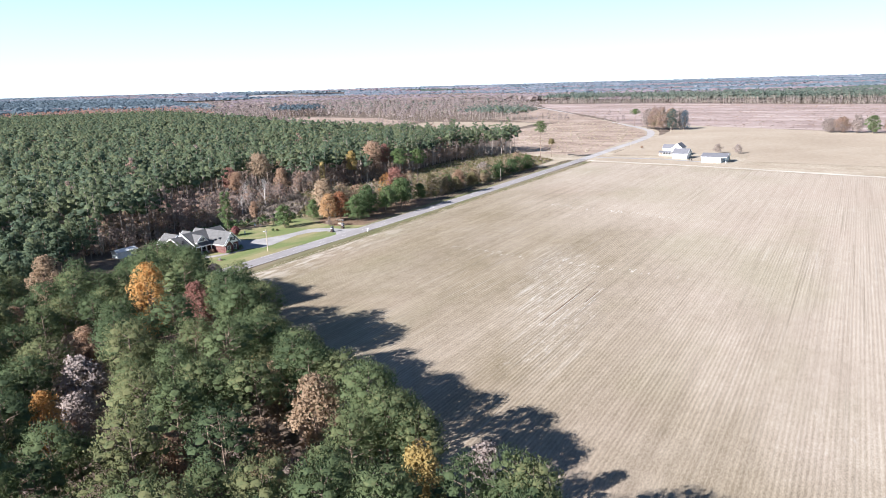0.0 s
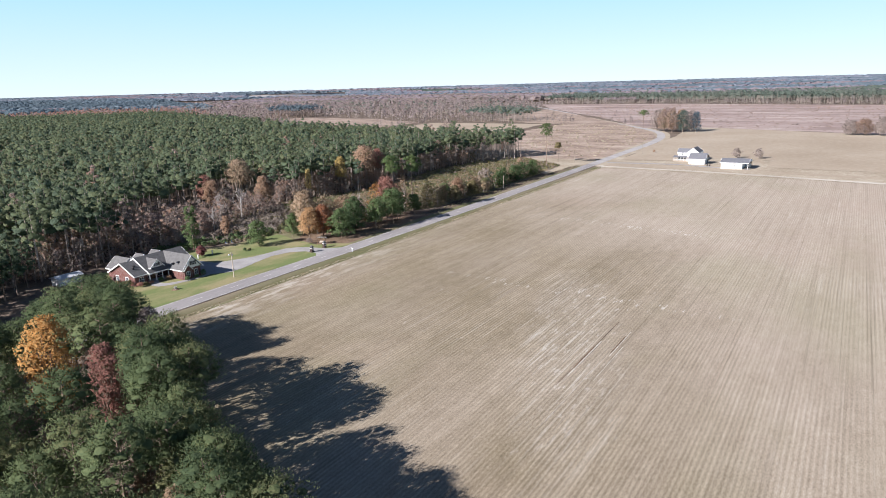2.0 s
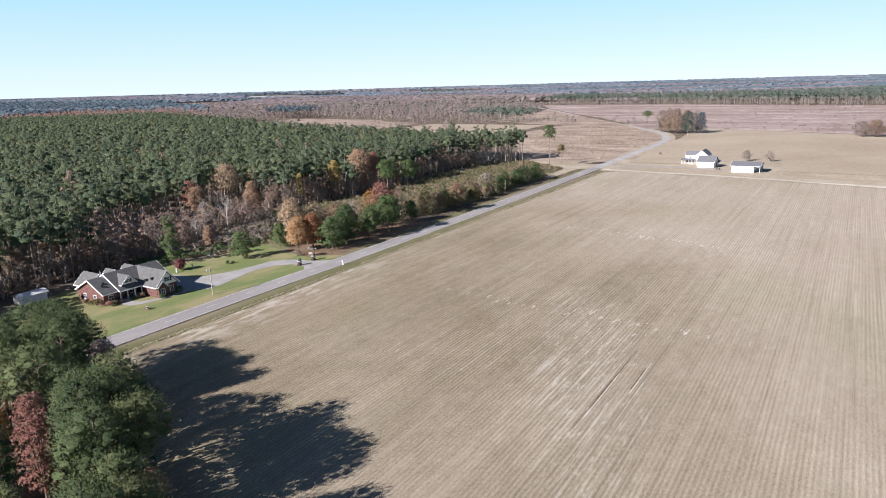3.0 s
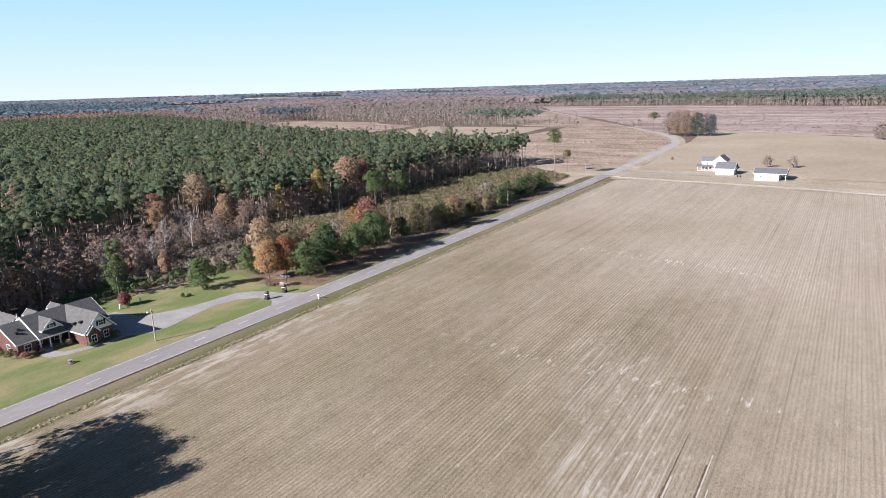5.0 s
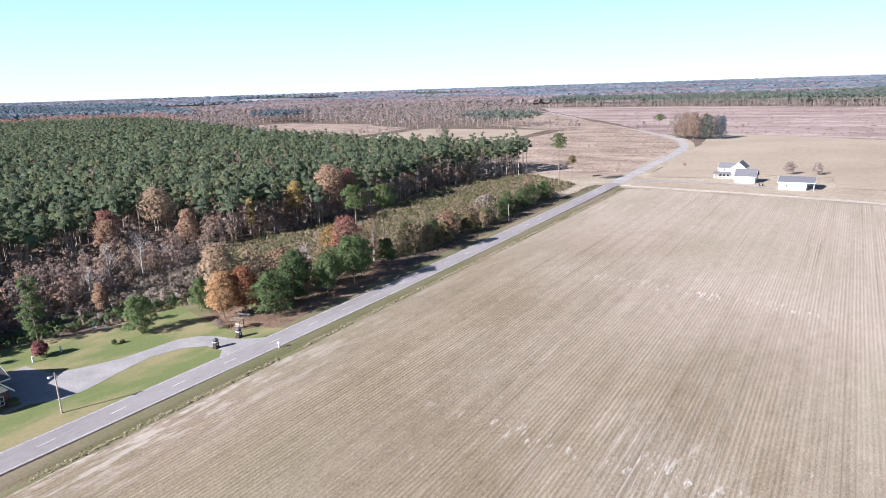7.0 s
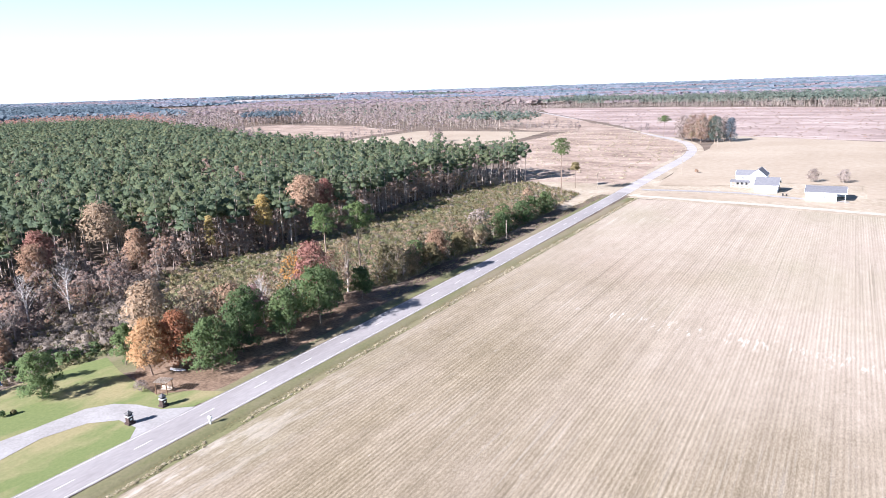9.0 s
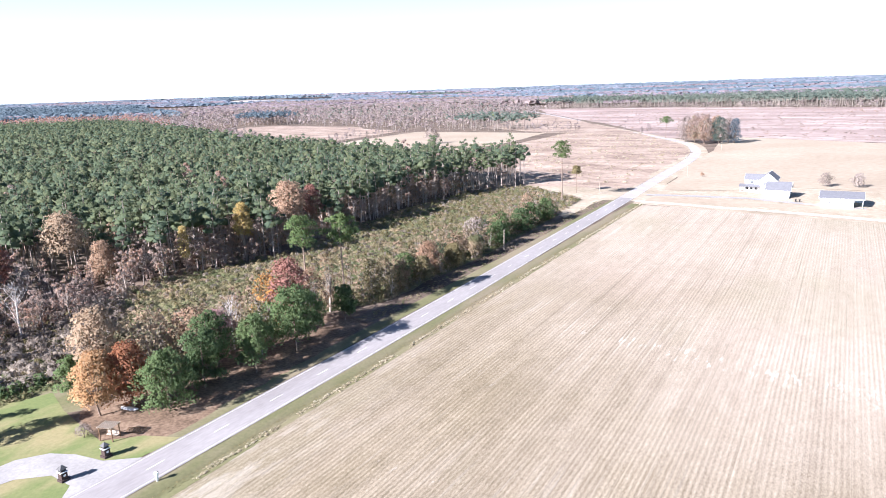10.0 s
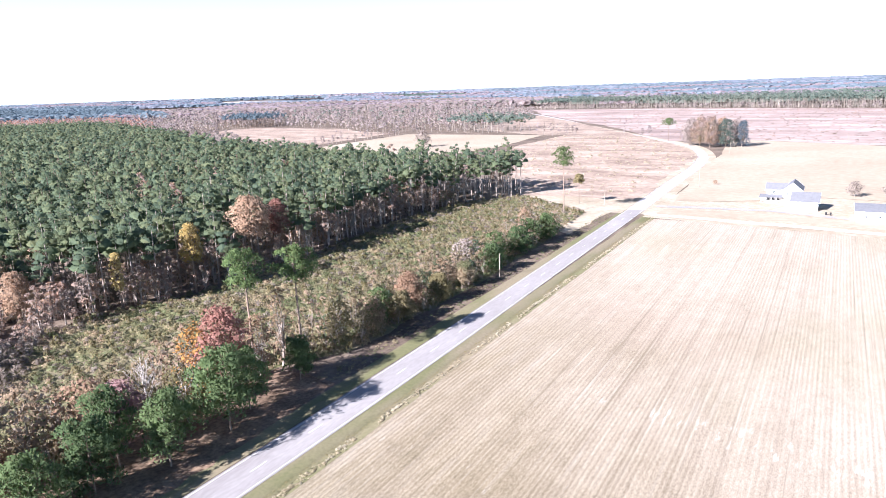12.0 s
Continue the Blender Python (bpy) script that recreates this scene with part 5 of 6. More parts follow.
roof(farm, "y", 483.5, 497.5, 49.6, 57.4, 5.8, 9.0, M_GREYROOF)
gable(farm, "y", 484.15, 0.15, 50, 57, 5.7, 8.6, M_WHITE)
part("porch_floor", box(B(), 41.5, 50.0, 482.8, 486.0, 0, 0.5), M_WOOD, farm)
part("porch_roof", prism(B(), [(482.3, 2.9), (486.0, 3.7), (486.0, 3.55), (482.3, 2.75)], "x", 41.2, 50.3), M_GREYROOF, farm)
for i in range(5):
    part("porch_post", box(B(), 41.7 + 2 * i, 41.9 + 2 * i, 483.0, 483.2, 0.5, 2.9), M_TRIM, farm)
for i in range(4):
    part("railing", box(B(), 41.95 + 2 * i, 43.65 + 2 * i, 483.05, 483.15, 1.3, 1.4), M_TRIM, farm)
for x in (44.5, 46.3, 48.2):
    window(farm, "y", 486.0, x, 1.2, 0.9, 1.4)
window(farm, "y", 484.0, 52.0, 3.6, 0.9, 1.2)
window(farm, "y", 486.0, 46.5, 3.9, 0.9, 1.1)
window(farm, "x", 57.0, 490, 3.6, 0.9, 1.2)

garage = tagged(new("garage"), "white gabled garage with grey roof beside the farmhouse", "garage")
part("wall", box(B(), 54.0, 63.4, 469.4, 482.2, 0, 3.6), M_WHITE, garage)
roof(garage, "x", 53.5, 64.0, 468.8, 482.8, 3.6, 6.7, M_GREYROOF)
for x in (54.15, 63.4):
    gable(garage, "x", x, 0.15, 469.4, 482.2, 3.5, 6.4, M_WHITE)
window(garage, "x", 63.4, 473.0, 1.0, 0.8, 1.1)
door = part("door", box(B(), 63.4, 63.48, 477.5, 480.5, 0.05, 2.4), M_BLACK, garage, "dark garage door in shade")
part("door_handle", box(B(), 63.48, 63.53, 478.9, 479.1, 1.0, 1.1), M_METAL, door)

barn = tagged(new("barn"), "long white shed with grey roof and open end bay", "barn")
part("wall", box(B(), 75.8, 87.4, 453.0, 468.0, 0, 3.8), M_WHITE, barn)
roof(barn, "x", 75.2, 91.0, 452.4, 468.6, 3.9, 5.8, M_GREYROOF)
gable(barn, "x", 75.95, 0.15, 453, 468, 3.8, 5.5, M_WHITE)
gable(barn, "x", 90.8, 0.15, 453, 468, 3.8, 5.5, M_WHITE)
for y in (453.2, 460.5, 467.8):
    part("post", box(B(), 90.4, 90.6, y - .1, y + .1, 0, 3.8), M_TRIM, barn)
part("bay_back", box(B(), 87.4, 90.6, 467.7, 467.9, 0, 3.7), M_WHITE, barn)
for x in (79.0, 83.2):
    window(barn, "y", 453.0, x, 1.6, 0.8, 0.8)


def bin_thing(x, y):
    b = tagged(new("waste_bin"), "dark wheeled waste bin on sandy ground", "bin", "yard bins")
    bm = box(B(), -.3, .3, -.35, .35, 0.08, 1.0)
    part("body", bm, M_BLACK, b, "", 0.03)
    part("lid", box(B(), -.33, .33, -.38, .38, 1.0, 1.08), M_BLACK, b)
    for s in (-.28, .2):
        w = B()
        bmesh.ops.create_cone(w, cap_ends=True, segments=10, radius1=.12, radius2=.12, depth=.08, matrix=Matrix.Translation((s + .04, .3, .12)) @ Matrix.Rotation(math.pi / 2, 4, "Y"))
        part("wheel", w, M_BLACK, b)
    b.matrix_basis = pose(x, y, 0.2)


bin_thing(66.4, 462.5), bin_thing(67.9, 462.0)


# ---- poles, pillars, mailbox ----
def pole_thing(x, y, h, lamp=False, arm=False):
    p = tagged(new("utility_pole"), "weathered wooden utility pole beside the road" if not lamp else "wooden pole with a lamp on the lawn", "pole", "roadside poles")
    bm = B()
    bmesh.ops.create_cone(bm, cap_ends=True, segments=10, radius1=0.16, radius2=0.11, depth=h + 0.4, matrix=Matrix.Translation((0, 0, h / 2 - 0.2)))
    part("shaft", bm, M_POLE if not lamp else M_WOOD, p)
    if lamp:
        part("arm", box(B(), -.04, .04, -.9, 0, h - .5, h - .42), M_METAL, p)
        bm = B()
        bmesh.ops.create_uvsphere(bm, u_segments=12, v_segments=8, radius=0.3, matrix=Matrix.Translation((0, -.95, h - .55)) @ Matrix.Diagonal((1, 1, .7, 1)))
        part("lamp_head", bm, M_METAL, p)
        part("meter_box", box(B(), -.18, .18, .1, .3, h - 1.0, h - .5), M_METAL, p)
    if arm:
        part("cross_arm", box(B(), -1.0, 1.0, -.06, .06, h - .45, h - .32), M_POLE, p)
        for s in (-.9, 0.0, .9):
            bm = B()
            bmesh.ops.create_cone(bm, cap_ends=True, segments=8, radius1=.05, radius2=.03, depth=.18, matrix=Matrix.Translation((s, 0, h - .24)))
            part("insulator", bm, M_METAL, p)
    p.matrix_basis = pose(x, y, 0, random.Random(x).uniform(-1, 1), random.Random(y).uniform(-1, 1), 0)


pole_thing(-8.6, 156.4, 7.5, lamp=True)
pole_thing(-10.2, 336.5, 7.0)
pole_thing(-18.1, 459.5, 7.5)
pole_thing(10.5, 521.5, 8.3)
pole_thing(2.6, 686.2, 8.1)
pole_thing(74.7, 771.8, 7.5)
pole_thing(-1.0, 742.0, 7.5)


def pillar_thing(x, y):
    p = tagged(new("gate_pillar"), "brick gate pillar, shade painted dark, with a small roofed lantern", "gate pillar", "driveway pillars")
    part("plinth", box(B(), -.62, .62, -.62, .62, 0, .35), M_BRICK_SHADED, p, "", 0.02)
    part("shaft", box(B(), -.45, .45, -.45, .45, .35, 1.35), M_BRICK_SHADED, p, "", 0.02)
    part("band", box(B(), -.52, .52, -.52, .52, 1.35, 1.47), M_TRIM, p)
    part("lantern", box(B(), -.36, .36, -.36, .36, 1.47, 1.9), M_BLACK, p)
    bm = B()
    bmesh.ops.create_cone(bm, cap_ends=True, segments=4, radius1=.78, radius2=.05, depth=.5, matrix=Matrix.Translation((0, 0, 2.15)) @ Matrix.Rotation(math.pi / 4, 4, "Z"))
    part("cap", bm, M_SHINGLE, p)
    part("number_plate", box(B(), .45, .48, -.18, .18, .75, 1.05), M_TRIM, p)
    p.matrix_basis = pose(x, y, 0.05)


pillar_thing(-8.2, 189.4), pillar_thing(-8.7, 196.2)

mail = tagged(new("mailbox"), "white mailbox on a thick white post by the road", "mailbox")
part("post", box(B(), -.12, .12, -.12, .12, 0, 1.0), M_TRIM, mail)
bm = prism(B(), [(-.18, 0.95), (.18, 0.95), (.18, 1.2), (.1, 1.32), (-.1, 1.32), (-.18, 1.2)], "x", -.35, .3)
body_ = part("box", bm, M_TRIM, mail)
part("flag", box(B(), -.1, .1, .18, .2, 1.2, 1.42), M_BLACK, body_)
part("number_bar", box(B(), -.15, .15, -.2, -.18, 1.02, 1.14), M_BLACK, body_)
mail.matrix_basis = pose(3.9, 195.7, 0.05)

# ---- garden things ----
pergola = tagged(new("garden_arbour"), "weathered timber arbour with slatted roof and bench", "arbour")
for x in (-1.1, 1.1):
    for y in (-.9, .9):
        part("post", box(B(), x - .07, x + .07, y - .07, y + .07, 0, 2.2), M_BROWN, pergola)
for y in (-.9, .9):
    part("beam", box(B(), -1.35, 1.35, y - .05, y + .05, 2.2, 2.36), M_BROWN, pergola)
for i in range(9):
    part("slat", box(B(), -1.3 + i * .31, -1.2 + i * .31, -1.15, 1.15, 2.36, 2.46), M_WOOD, pergola)
part("bench_seat", box(B(), -1.0, 1.0, .35, .85, .42, .48), M_WOOD, pergola)
part("bench_back", box(B(), -1.0, 1.0, .84, .9, .55, 1.0), M_WOOD, pergola)
pergola.matrix_basis = pose(-13.2, 199.8, 0.05, 0, 0, 20)

trellis = tagged(new("trellis"), "dark timber lattice panel leaning near the arbour", "trellis")
for i in range(7):
    part("slat", box(B(), -1.5 + i * .5, -1.4 + i * .5, -.9, .9, 0, .05), M_BROWN, trellis)
for i in range(4):
    part("rail", box(B(), -1.55, 1.6, -.85 + i * .55, -.77 + i * .55, .05, .1), M_BROWN, trellis)
trellis.matrix_basis = pose(-11.6, 203.0, 0.12, 14, 0, 25)

boat = tagged(new("rowing_boat"), "white upturned boat hull resting below autumn trees", "boat")
bm = B()
rings = []
for i in range(9):
    u = i / 8
    w, hh = 0.75 * math.sin(math.pi * (0.12 + 0.8 * u)) ** 0.7, 0.6
    rings.append([bm.verts.new((-2.2 + 4.4 * u, w * math.cos(a), 0.15 + hh * math.sin(a) * (0.75 + 0.25 * w))) for a in [math.pi * k / 8 for k in range(9)]])
for r0, r1 in zip(rings, rings[1:]):
    for k in range(8):
        bm.faces.new((r0[k], r0[k + 1], r1[k + 1], r1[k]))
bm.faces.new(rings[0]), bm.faces.new(list(reversed(rings[-1])))
part("hull", bm, M_TRIM, boat)
part("keel", box(B(), -1.9, 1.9, -.04, .04, .68, .8), M_WOOD, boat)
for s in (-1.2, 1.2):
    part("trestle", box(B(), s - .08, s + .08, -.7, .7, 0, .2), M_BROWN, boat)
boat.matrix_basis = pose(-19.6, 207.6, 0.05, 0, 0, 15) @ Matrix.Diagonal((0.75, 0.7, 0.6, 1))

for x, y in ((-36.9, 166.5), (-37.4, 172.6)):
    p = tagged(new("garden_post"), "short white garden post with a cap on the lawn", "post", "garden posts")
    part("shaft", box(B(), -.14, .14, -.14, .14, 0, 1.15), M_TRIM, p)
    part("cap", box(B(), -.2, .2, -.2, .2, 1.15, 1.25), M_TRIM, p)
    p.matrix_basis = pose(x, y, 0.05)
bowl = tagged(new("garden_urn"), "pale stone urn in a round mulch bed", "urn")
bm = B()
bmesh.ops.create_cone(bm, cap_ends=True, segments=16, radius1=1.1, radius2=0.95, depth=.12, matrix=Matrix.Translation((0, 0, .06)))
part("bed", bm, M_STRAW, bowl)
bm = B()
bmesh.ops.create_cone(bm, cap_ends=True, segments=12, radius1=.22, radius2=.5, depth=.5, matrix=Matrix.Translation((0, 0, .5)))
part("cup", bm, M_CONCRETE, bowl)
bm = B()
bmesh.ops.create_cone(bm, cap_ends=True, segments=12, radius1=.3, radius2=.18, depth=.2, matrix=Matrix.Translation((0, 0, .2)))
part("foot", bm, M_CONCRETE, bowl)
bowl.matrix_basis = pose(-13.6, 140.1, 0.06)
for x, y in ((-45.0, 185.2), (-44.0, 187.0)):
    ch = tagged(new("lawn_chair"), "blue lawn chair in the shade", "chair", "lawn chairs")
    part("seat", box(B(), -.3, .3, -.3, .3, .38, .43), M_BLUE, ch)
    part("backrest", box(B(), -.3, -.24, -.3, .3, .43, .95), M_BLUE, ch)
    for a in (-.26, .22):
        for b in (-.26, .22):
            part("leg", box(B(), a, a + .05, b, b + .05, 0, .38), M_TRIM, ch)
    ch.matrix_basis = pose(x, y, 0.05, 0, 0, 30)


def bush_thing(x, y, r, h, mat, label, seed, name="garden_bush"):
    rng = np.random.default_rng(seed)
    root = tagged(new(name), label, "bush", "garden bushes")
    v, f = tufts([leaves(rng, (0, 0, h * 0.5), r, 420, 0.13, h / (2 * r) * 1.05, 0.5)])
    c_ = new("crown", grid_mesh("crown", v, f, mat))
    c_.parent = root
    wv, wf = join([limb((0, 0, -.1), (0.1 * math.cos(k * 2.1), 0.1 * math.sin(k * 2.1), h * .6), .05, .02, 4) for k in range(3)])
    s_ = new("stem", grid_mesh("stem", wv, wf, M_BARK))
    s_.parent = root
    root.matrix_basis = pose(x, y, 0.05)


for i, (x, y, r, h, mat, lab) in enumerate([
        (-24.8, 137.0, 1.0, 1.5, M_RED, "dark red garden bush beside brick wall"), (-25.0, 138.8, 0.8, 1.1, M_OLIVE, "olive garden bush beside brick wall"),
        (-24.9, 140.6, 0.7, 1.0, M_RED, "dark red garden bush before the porch"), (-24.9, 143.8, 0.8, 1.1, M_CEDAR, "dark green garden bush before the porch"),
        (-24.2, 145.9, 0.9, 1.4, M_RUST, "rust garden bush before the porch"), (-18.1, 147.6, 0.8, 1.3, M_CEDAR, "green garden bush beside brick bay"),
        (-18.3, 151.0, 0.7, 1.0, M_CEDAR, "green garden bush beside brick wing"), (-18.8, 153.8, 0.9, 1.8, M_CEDAR, "green garden bush at the wing's corner"),
        (-27.5, 135.4, 1.2, 2.2, M_OLIVE, "large olive bush at the house corner"), (-30.0, 135.2, 0.9, 1.4, M_OLIVE, "olive bush beside the brick gable"),
        (-33.0, 135.4, 0.8, 1.2, M_TAN, "tan bush beside the brick gable"), (-30.4, 180.4, 0.6, 1.2, M_CEDAR, "small green shrub on the lawn"),
        (-29.8, 182.0, 0.5, 0.8, M_OLIVE, "small olive shrub on the lawn"), (-17.4, 198.1, 1.5, 2.2, M_MAUVE, "bare twiggy shrub beside the arbour"),
        (16.5, 531.0, 1.2, 2.6, M_RUST, "small rust bush in a pale field")]):
    bush_thing(x, y, r, h, mat, lab, 300 + i)

# ---- trees along the road and round the yard ----
def tree_at(name, kind, x, y, h, s, mat, label, seed, bark=None, category="tree"):
    s *= 1.55 if h < 15 else 1.15
    if kind == "broad":
        sh = broad_shape(seed, h=h, spread=s, puffs=48, per=104, size=0.032 * s + 0.07, base=0.12 if y > 600 else 0.46 if h > 18 else 0.34 if h > 14 else 0.2)
    elif kind == "thin":
        sh = broad_shape(seed, h=h, spread=s, puffs=38, per=30, size=0.045 * s + 0.06, base=0.18)
    elif kind == "pine":
        s *= 1.15
        sh = pine_shape(seed, h=h, spread=s, base=0.26 if 225 < y < 262 else 0.12, puffs=62, per=80, size=0.055 * s + 0.1, ragged=0.8, needle=True)
    elif kind == "tall":
        sh = pine_shape(seed, h=h, spread=s * 1.3, base=0.70, puffs=36, per=110, size=0.3, ragged=0.8, needle=True)
    else:
        sh = bare_shape(seed, h=h, spread=s)
    t = tree_thing(name, sh, mat, bark or M_BARK, label, category)
    t.matrix_basis = pose(x, y, 0)


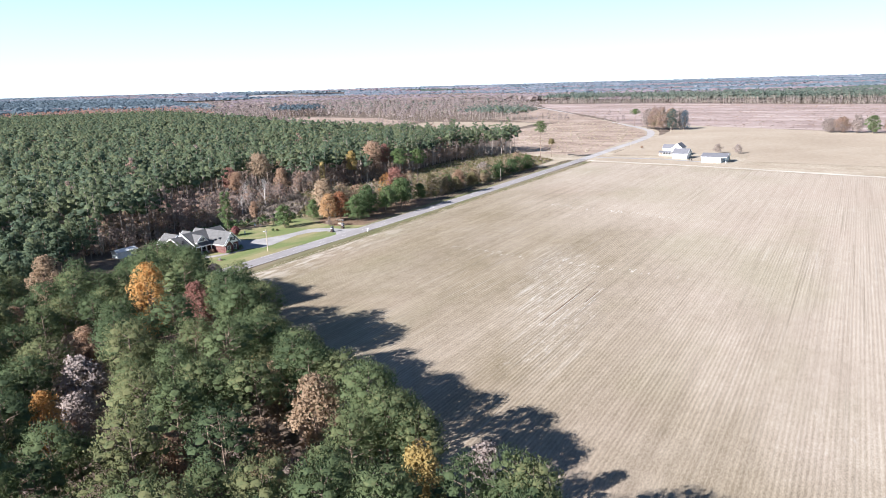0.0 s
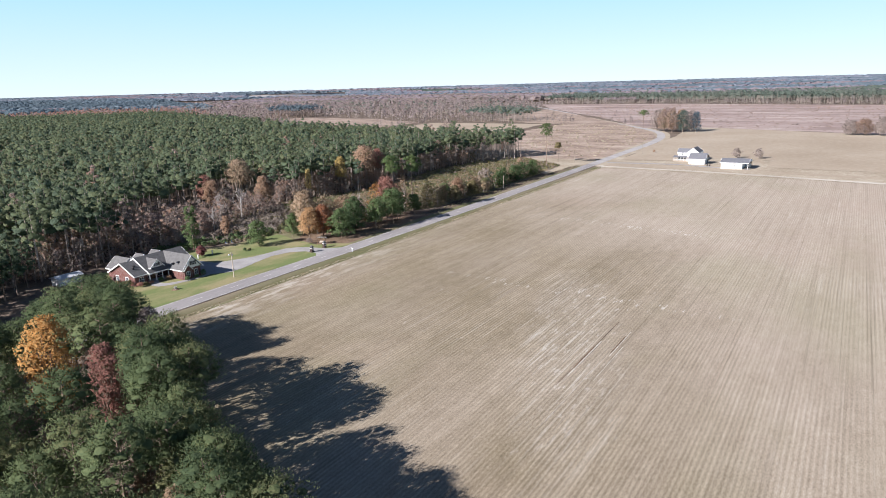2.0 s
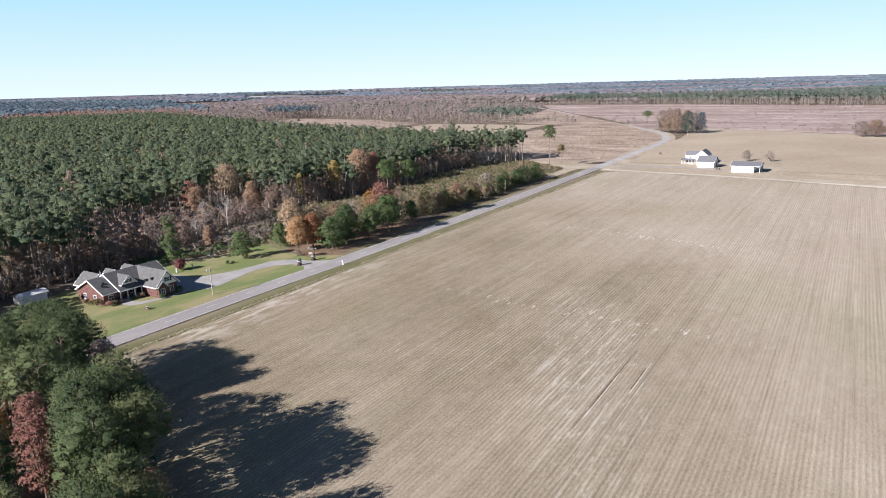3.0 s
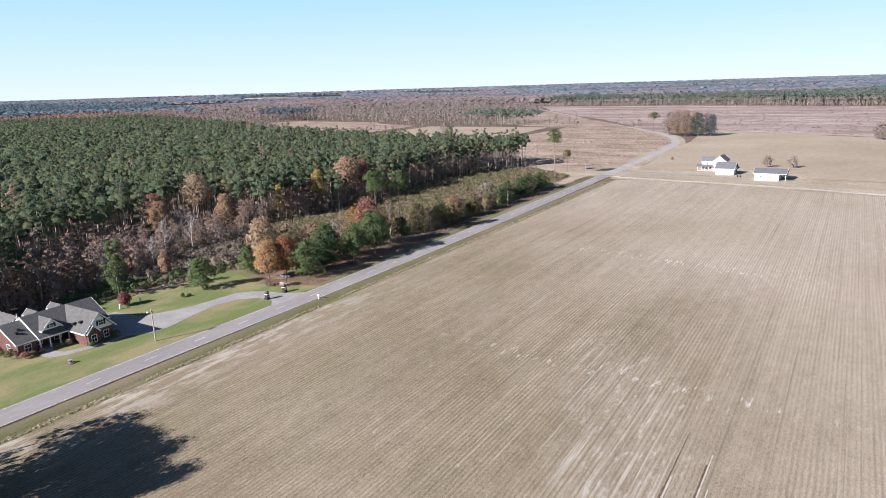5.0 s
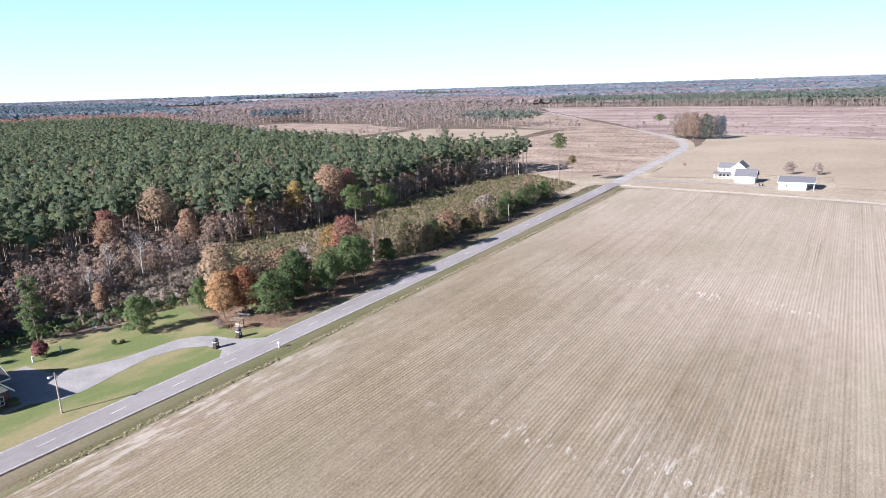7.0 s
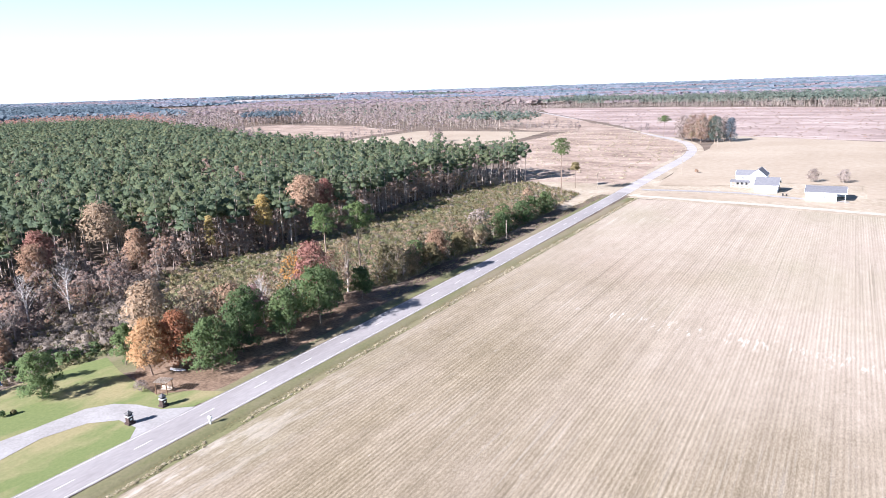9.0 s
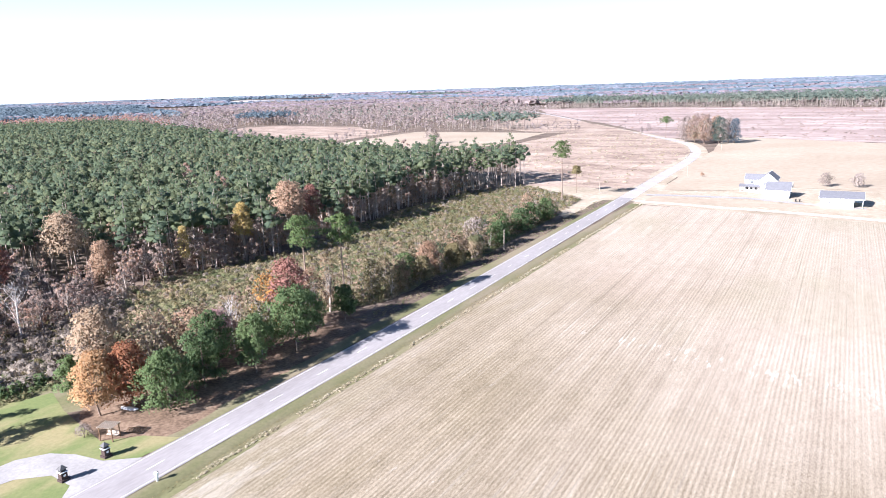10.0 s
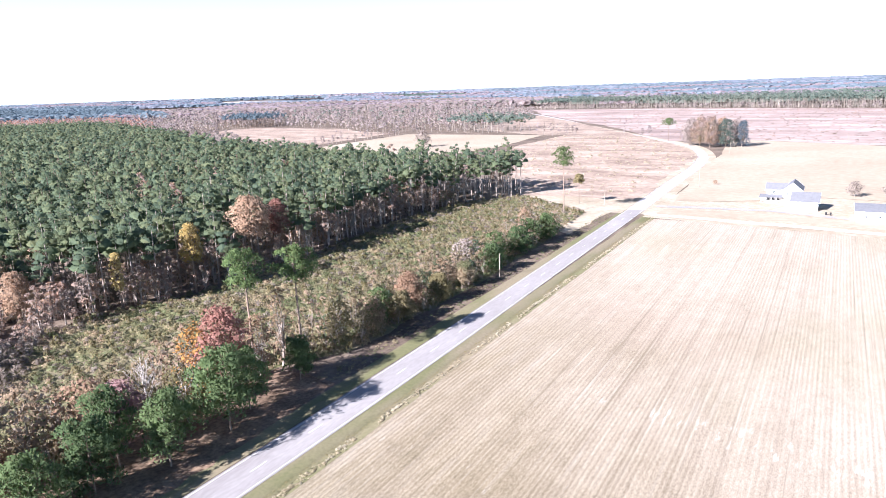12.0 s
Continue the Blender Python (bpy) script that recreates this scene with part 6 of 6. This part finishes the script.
for i, row in enumerate([
        ("orange_tree", "broad", -22.0, 203.8, 11.5, 2.8, M_AMBER, "orange-yellow autumn tree beside the lawn"),
        ("rust_tree", "broad", -19.8, 208.5, 11.5, 2.8, M_RUSSET, "russet-red autumn tree beside the road"),
        ("orange_tree", "broad", -29.0, 209.0, 16.0, 5.0, M_TAN, "tall tan-orange autumn tree behind the lawn"),
        ("rust_tree", "thin", -27.0, 218.0, 13.0, 4.0, M_TAN, "rust thinly leaved tree in the thicket"),
        ("rust_tree", "thin", -24.0, 225.0, 12.0, 3.6, M_RUST, "tan thinly leaved tree in the thicket"),
        ("cedar", "pine", -31.5, 204.5, 8.5, 1.5, M_CEDAR, "green cedar at the lawn's end"),
        ("pine_tree", "pine", -13.5, 211.0, 10.5, 2.6, M_CEDAR, "bushy dark green pine beside the road"),
        ("pine_tree", "pine", -14.5, 219.5, 11.5, 2.4, M_CEDAR, "bushy dark green pine beside the road"),
        ("pine_tree", "pine", -18.0, 225.5, 12.5, 2.2, M_CEDAR, "dark green pine behind the roadside row"),
        ("pine_tree", "pine", -47.0, 173.0, 16.0, 2.2, M_CEDAR, "tall dark evergreen at the lawn's edge"),
        ("pine_tree", "pine", -11.2, 229.0, 11.5, 2.4, M_CEDAR, "bushy green pine beside the road"),
        ("pine_tree", "pine", -11.5, 240.5, 13.5, 3.3, M_CEDAR, "bushy green pine beside the road"),
        ("pine_tree", "pine", -14.0, 247.0, 11.0, 2.0, M_CEDAR, "dark green pine beside the road"),
        ("olive_tree", "thin", -17.0, 236.0, 11.0, 2.4, M_OLIVE, "thin olive tree behind roadside pines"),
        ("red_tree", "broad", -19.5, 247.5, 17.0, 4.8, M_RED, "pink-red autumn tree above roadside pines"),
        ("orange_tree", "thin", -22.0, 243.5, 15.0, 3.4, M_ORANGE, "thin orange tree beside a pink-red one"),
        ("mauve_tree", "broad", -21.5, 229.0, 11.0, 2.6, M_PINK, "pinkish autumn tree in the thicket"),
        ("bare_tree", "bare", -24.5, 235.5, 13.0, 2.5, None, "bleached leaning bare tree in the thicket"),
        ("bare_tree", "bare", -19.0, 238.5, 11.0, 2.0, None, "bleached bare tree in the thicket"),
        ("tall_pine", "tall", -22.8, 257.0, 25.5, 2.8, M_PINE_LONE, "tall lone pine with a high crown"),
        ("tall_pine", "tall", -19.4, 266.3, 24.5, 2.8, M_PINE_LONE, "tall lone pine with a high crown"),
        ("rust_tree", "thin", -22.0, 263.5, 16.0, 2.6, M_TAN, "thin tan tree below tall pines"),
        ("rust_tree", "thin", -20.5, 256.0, 13.0, 2.4, M_RUST, "thin rust tree below tall pines"),
        ("pine_tree", "pine", -14.5, 260.0, 8.5, 1.8, M_CEDAR, "dark green pine beside the road"),
        ("olive_tree", "thin", -18.0, 276.0, 10.0, 2.8, M_OLIVE, "olive thinly leaved tree beside the road"),
        ("olive_tree", "broad", -16.0, 285.0, 8.5, 2.4, M_ROADSIDE, "olive-brown tree beside the road"),
        ("pine_tree", "pine", -18.5, 291.0, 8.5, 1.7, M_CEDAR, "dark green pine in the roadside row"),
        ("rust_tree", "broad", -17.5, 302.0, 9.5, 2.6, M_RUST, "rust-pink tree in the roadside row"),
        ("olive_tree", "broad", -15.0, 295.0, 7.0, 2.2, M_OLIVE, "olive tree in the roadside row"),
        ("olive_tree", "broad", -14.5, 311.0, 7.0, 2.4, M_OLIVE, "olive tree in the roadside row"),
        ("mauve_tree", "thin", -19.5, 321.0, 8.0, 2.8, M_TAN, "tan thin tree in the roadside row"),
        ("olive_tree", "broad", -15.0, 325.0, 6.5, 2.2, M_SCRUB, "olive bush-like tree in the roadside row"),
        ("mauve_tree", "thin", -22.0, 338.0, 9.5, 3.0, M_MAUVE, "mauve twiggy tree in the roadside row"),
        ("pine_tree", "pine", -16.0, 341.0, 8.0, 2.2, M_CEDAR, "dark green pine in the roadside row"),
        ("pine_tree", "pine", -19.0, 352.0, 9.0, 2.3, M_CEDAR, "dark green pine in the roadside row"),
        ("pine_tree", "pine", -16.0, 363.0, 9.0, 2.2, M_CEDAR, "dark green pine in the roadside row"),
        ("pine_tree", "pine", -18.0, 374.0, 9.0, 2.3, M_CEDAR, "dark green pine in the roadside row"),
        ("pine_tree", "pine", -16.0, 386.0, 9.0, 2.2, M_CEDAR, "dark green pine ending the roadside row"),
        ("rust_tree", "thin", -25.0, 388.0, 10.0, 2.4, M_RUST, "rust tree behind the roadside row"),
        ("tall_pine", "tall", -27.5, 434.0, 28.0, 3.0, M_PINE_LONE, "tall lone pine at the clearing"),
        ("dead_tree", "tall", -29.0, 457.5, 13.5, 1.2, M_OLIVE, "broken half-dead tree at the clearing"),
        ("yard_tree", "pine", -31.2, 187.8, 9.0, 1.9, M_CEDAR, "round green tree on the lawn"),
        ("red_maple", "broad", -38.2, 168.9, 3.4, 1.2, M_MAROON, "small dark red maple on the lawn"),
        ("bare_tree", "bare", -72.0, 217.0, 15.0, 3.0, None, "white-barked bare tree before dark woods"),
        ("bare_tree", "bare", -74.0, 208.0, 14.0, 3.2, None, "white-barked bare tree before dark woods"),
        ("bare_tree", "bare", -64.0, 196.0, 11.0, 3.0, None, "grey bare tree before dark woods"),
        ("orange_tree", "broad", -52.0, 191.5, 8.5, 1.4, M_RUST, "small orange tree before dark woods"),
        ("rust_tree", "broad", -112.0, 232.0, 15.0, 4.6, M_RED, "dull pink oak at the forest edge"),
        ("rust_tree", "broad", -98.0, 254.0, 13.0, 2.6, M_RUST, "rust-brown tree at the forest edge"),
        ("rust_tree", "broad", -96.0, 222.0, 15.0, 4.0, M_RUST, "rust-orange oak at the forest edge"),
        ("rust_tree", "broad", -110.0, 251.0, 20.0, 6.4, M_TAN, "large tan-brown oak at the forest edge"),
        ("yellow_tree", "broad", -80.0, 291.0, 19.0, 3.4, M_YELLOW, "golden tree at the forest edge"),
        ("yellow_tree", "broad", -85.0, 272.0, 15.0, 1.9, M_YELLOW, "small golden tree at the forest edge"),
        ("rust_tree", "broad", -86.0, 318.0, 21.5, 6.6, M_RUST, "orange-pink oak at the forest edge"),
        ("rust_tree", "broad", -84.0, 328.0, 19.5, 3.8, M_RED, "reddish oak at the forest edge"),
        ("round_tree", "thin", 76.1, 510.6, 6.5, 2.4, M_MAUVE, "round leafless yard tree behind the shed"),
        ("round_tree", "thin", 89.2, 511.8, 6.5, 2.4, M_MAUVE, "round leafless yard tree behind the shed"),
        ("roadside_tree", "broad", -36.0, 748.0, 21.0, 7.0, M_MAUVE, "large grey-brown tree in a roadside clump"),
        ("roadside_tree", "broad", -27.0, 740.0, 23.0, 7.0, M_EDGE, "large rust-brown tree in a roadside clump"),
        ("roadside_tree", "broad", -18.0, 733.0, 24.0, 7.0, M_EDGE, "large rust and grey tree in a roadside clump"),
        ("roadside_tree", "pine", -7.0, 733.0, 22.0, 5.0, M_FARPINE, "large grey-green tree in a roadside clump"),
        ("roadside_tree", "broad", -1.0, 744.0, 21.0, 6.0, M_MAUVE, "grey leafless tree in a roadside clump"),
        ("roadside_tree", "broad", 4.0, 740.0, 20.0, 5.5, M_FARDARK, "dark green tree in a roadside clump"),
        ("roadside_tree", "broad", -12.0, 746.0, 22.0, 6.0, M_RUST, "rust-red tree in a roadside clump"),
        ("roadside_tree", "tall", -62.0, 790.0, 20.0, 4.0, M_PINE_LONE, "lone pine beside the curving road"),
        ("field_oak", "thin", -262.0, 700.0, 14.0, 6.0, M_MAUVE, "round leafless oak on a pale field"),
        ("hedge_tree", "broad", 138.0, 724.0, 12.0, 5.0, M_MAUVE, "grey tree in a field clump"),
        ("hedge_tree", "broad", 148.0, 722.0, 13.5, 6.0, M_EDGE, "rust and grey tree in a field clump"),
        ("hedge_tree", "broad", 160.0, 720.0, 16.0, 6.0, M_MAUVE, "grey-brown tree in a field clump"),
        ("hedge_tree", "pine", 172.0, 716.0, 16.0, 5.0, M_CEDAR, "dark green tree in a field clump"),
        ("hedge_tree", "broad", 186.0, 712.0, 15.0, 6.5, M_EDGE, "rust and grey tree in a field clump")]):
    nm, kind, x, y, h, s, mat, lab = row
    tree_at(nm, kind, x, y, h, s, mat, lab, 400 + i, M_BARK_WHITE if kind == "bare" else M_BARK_PALE if kind == "thin" else M_BARK)
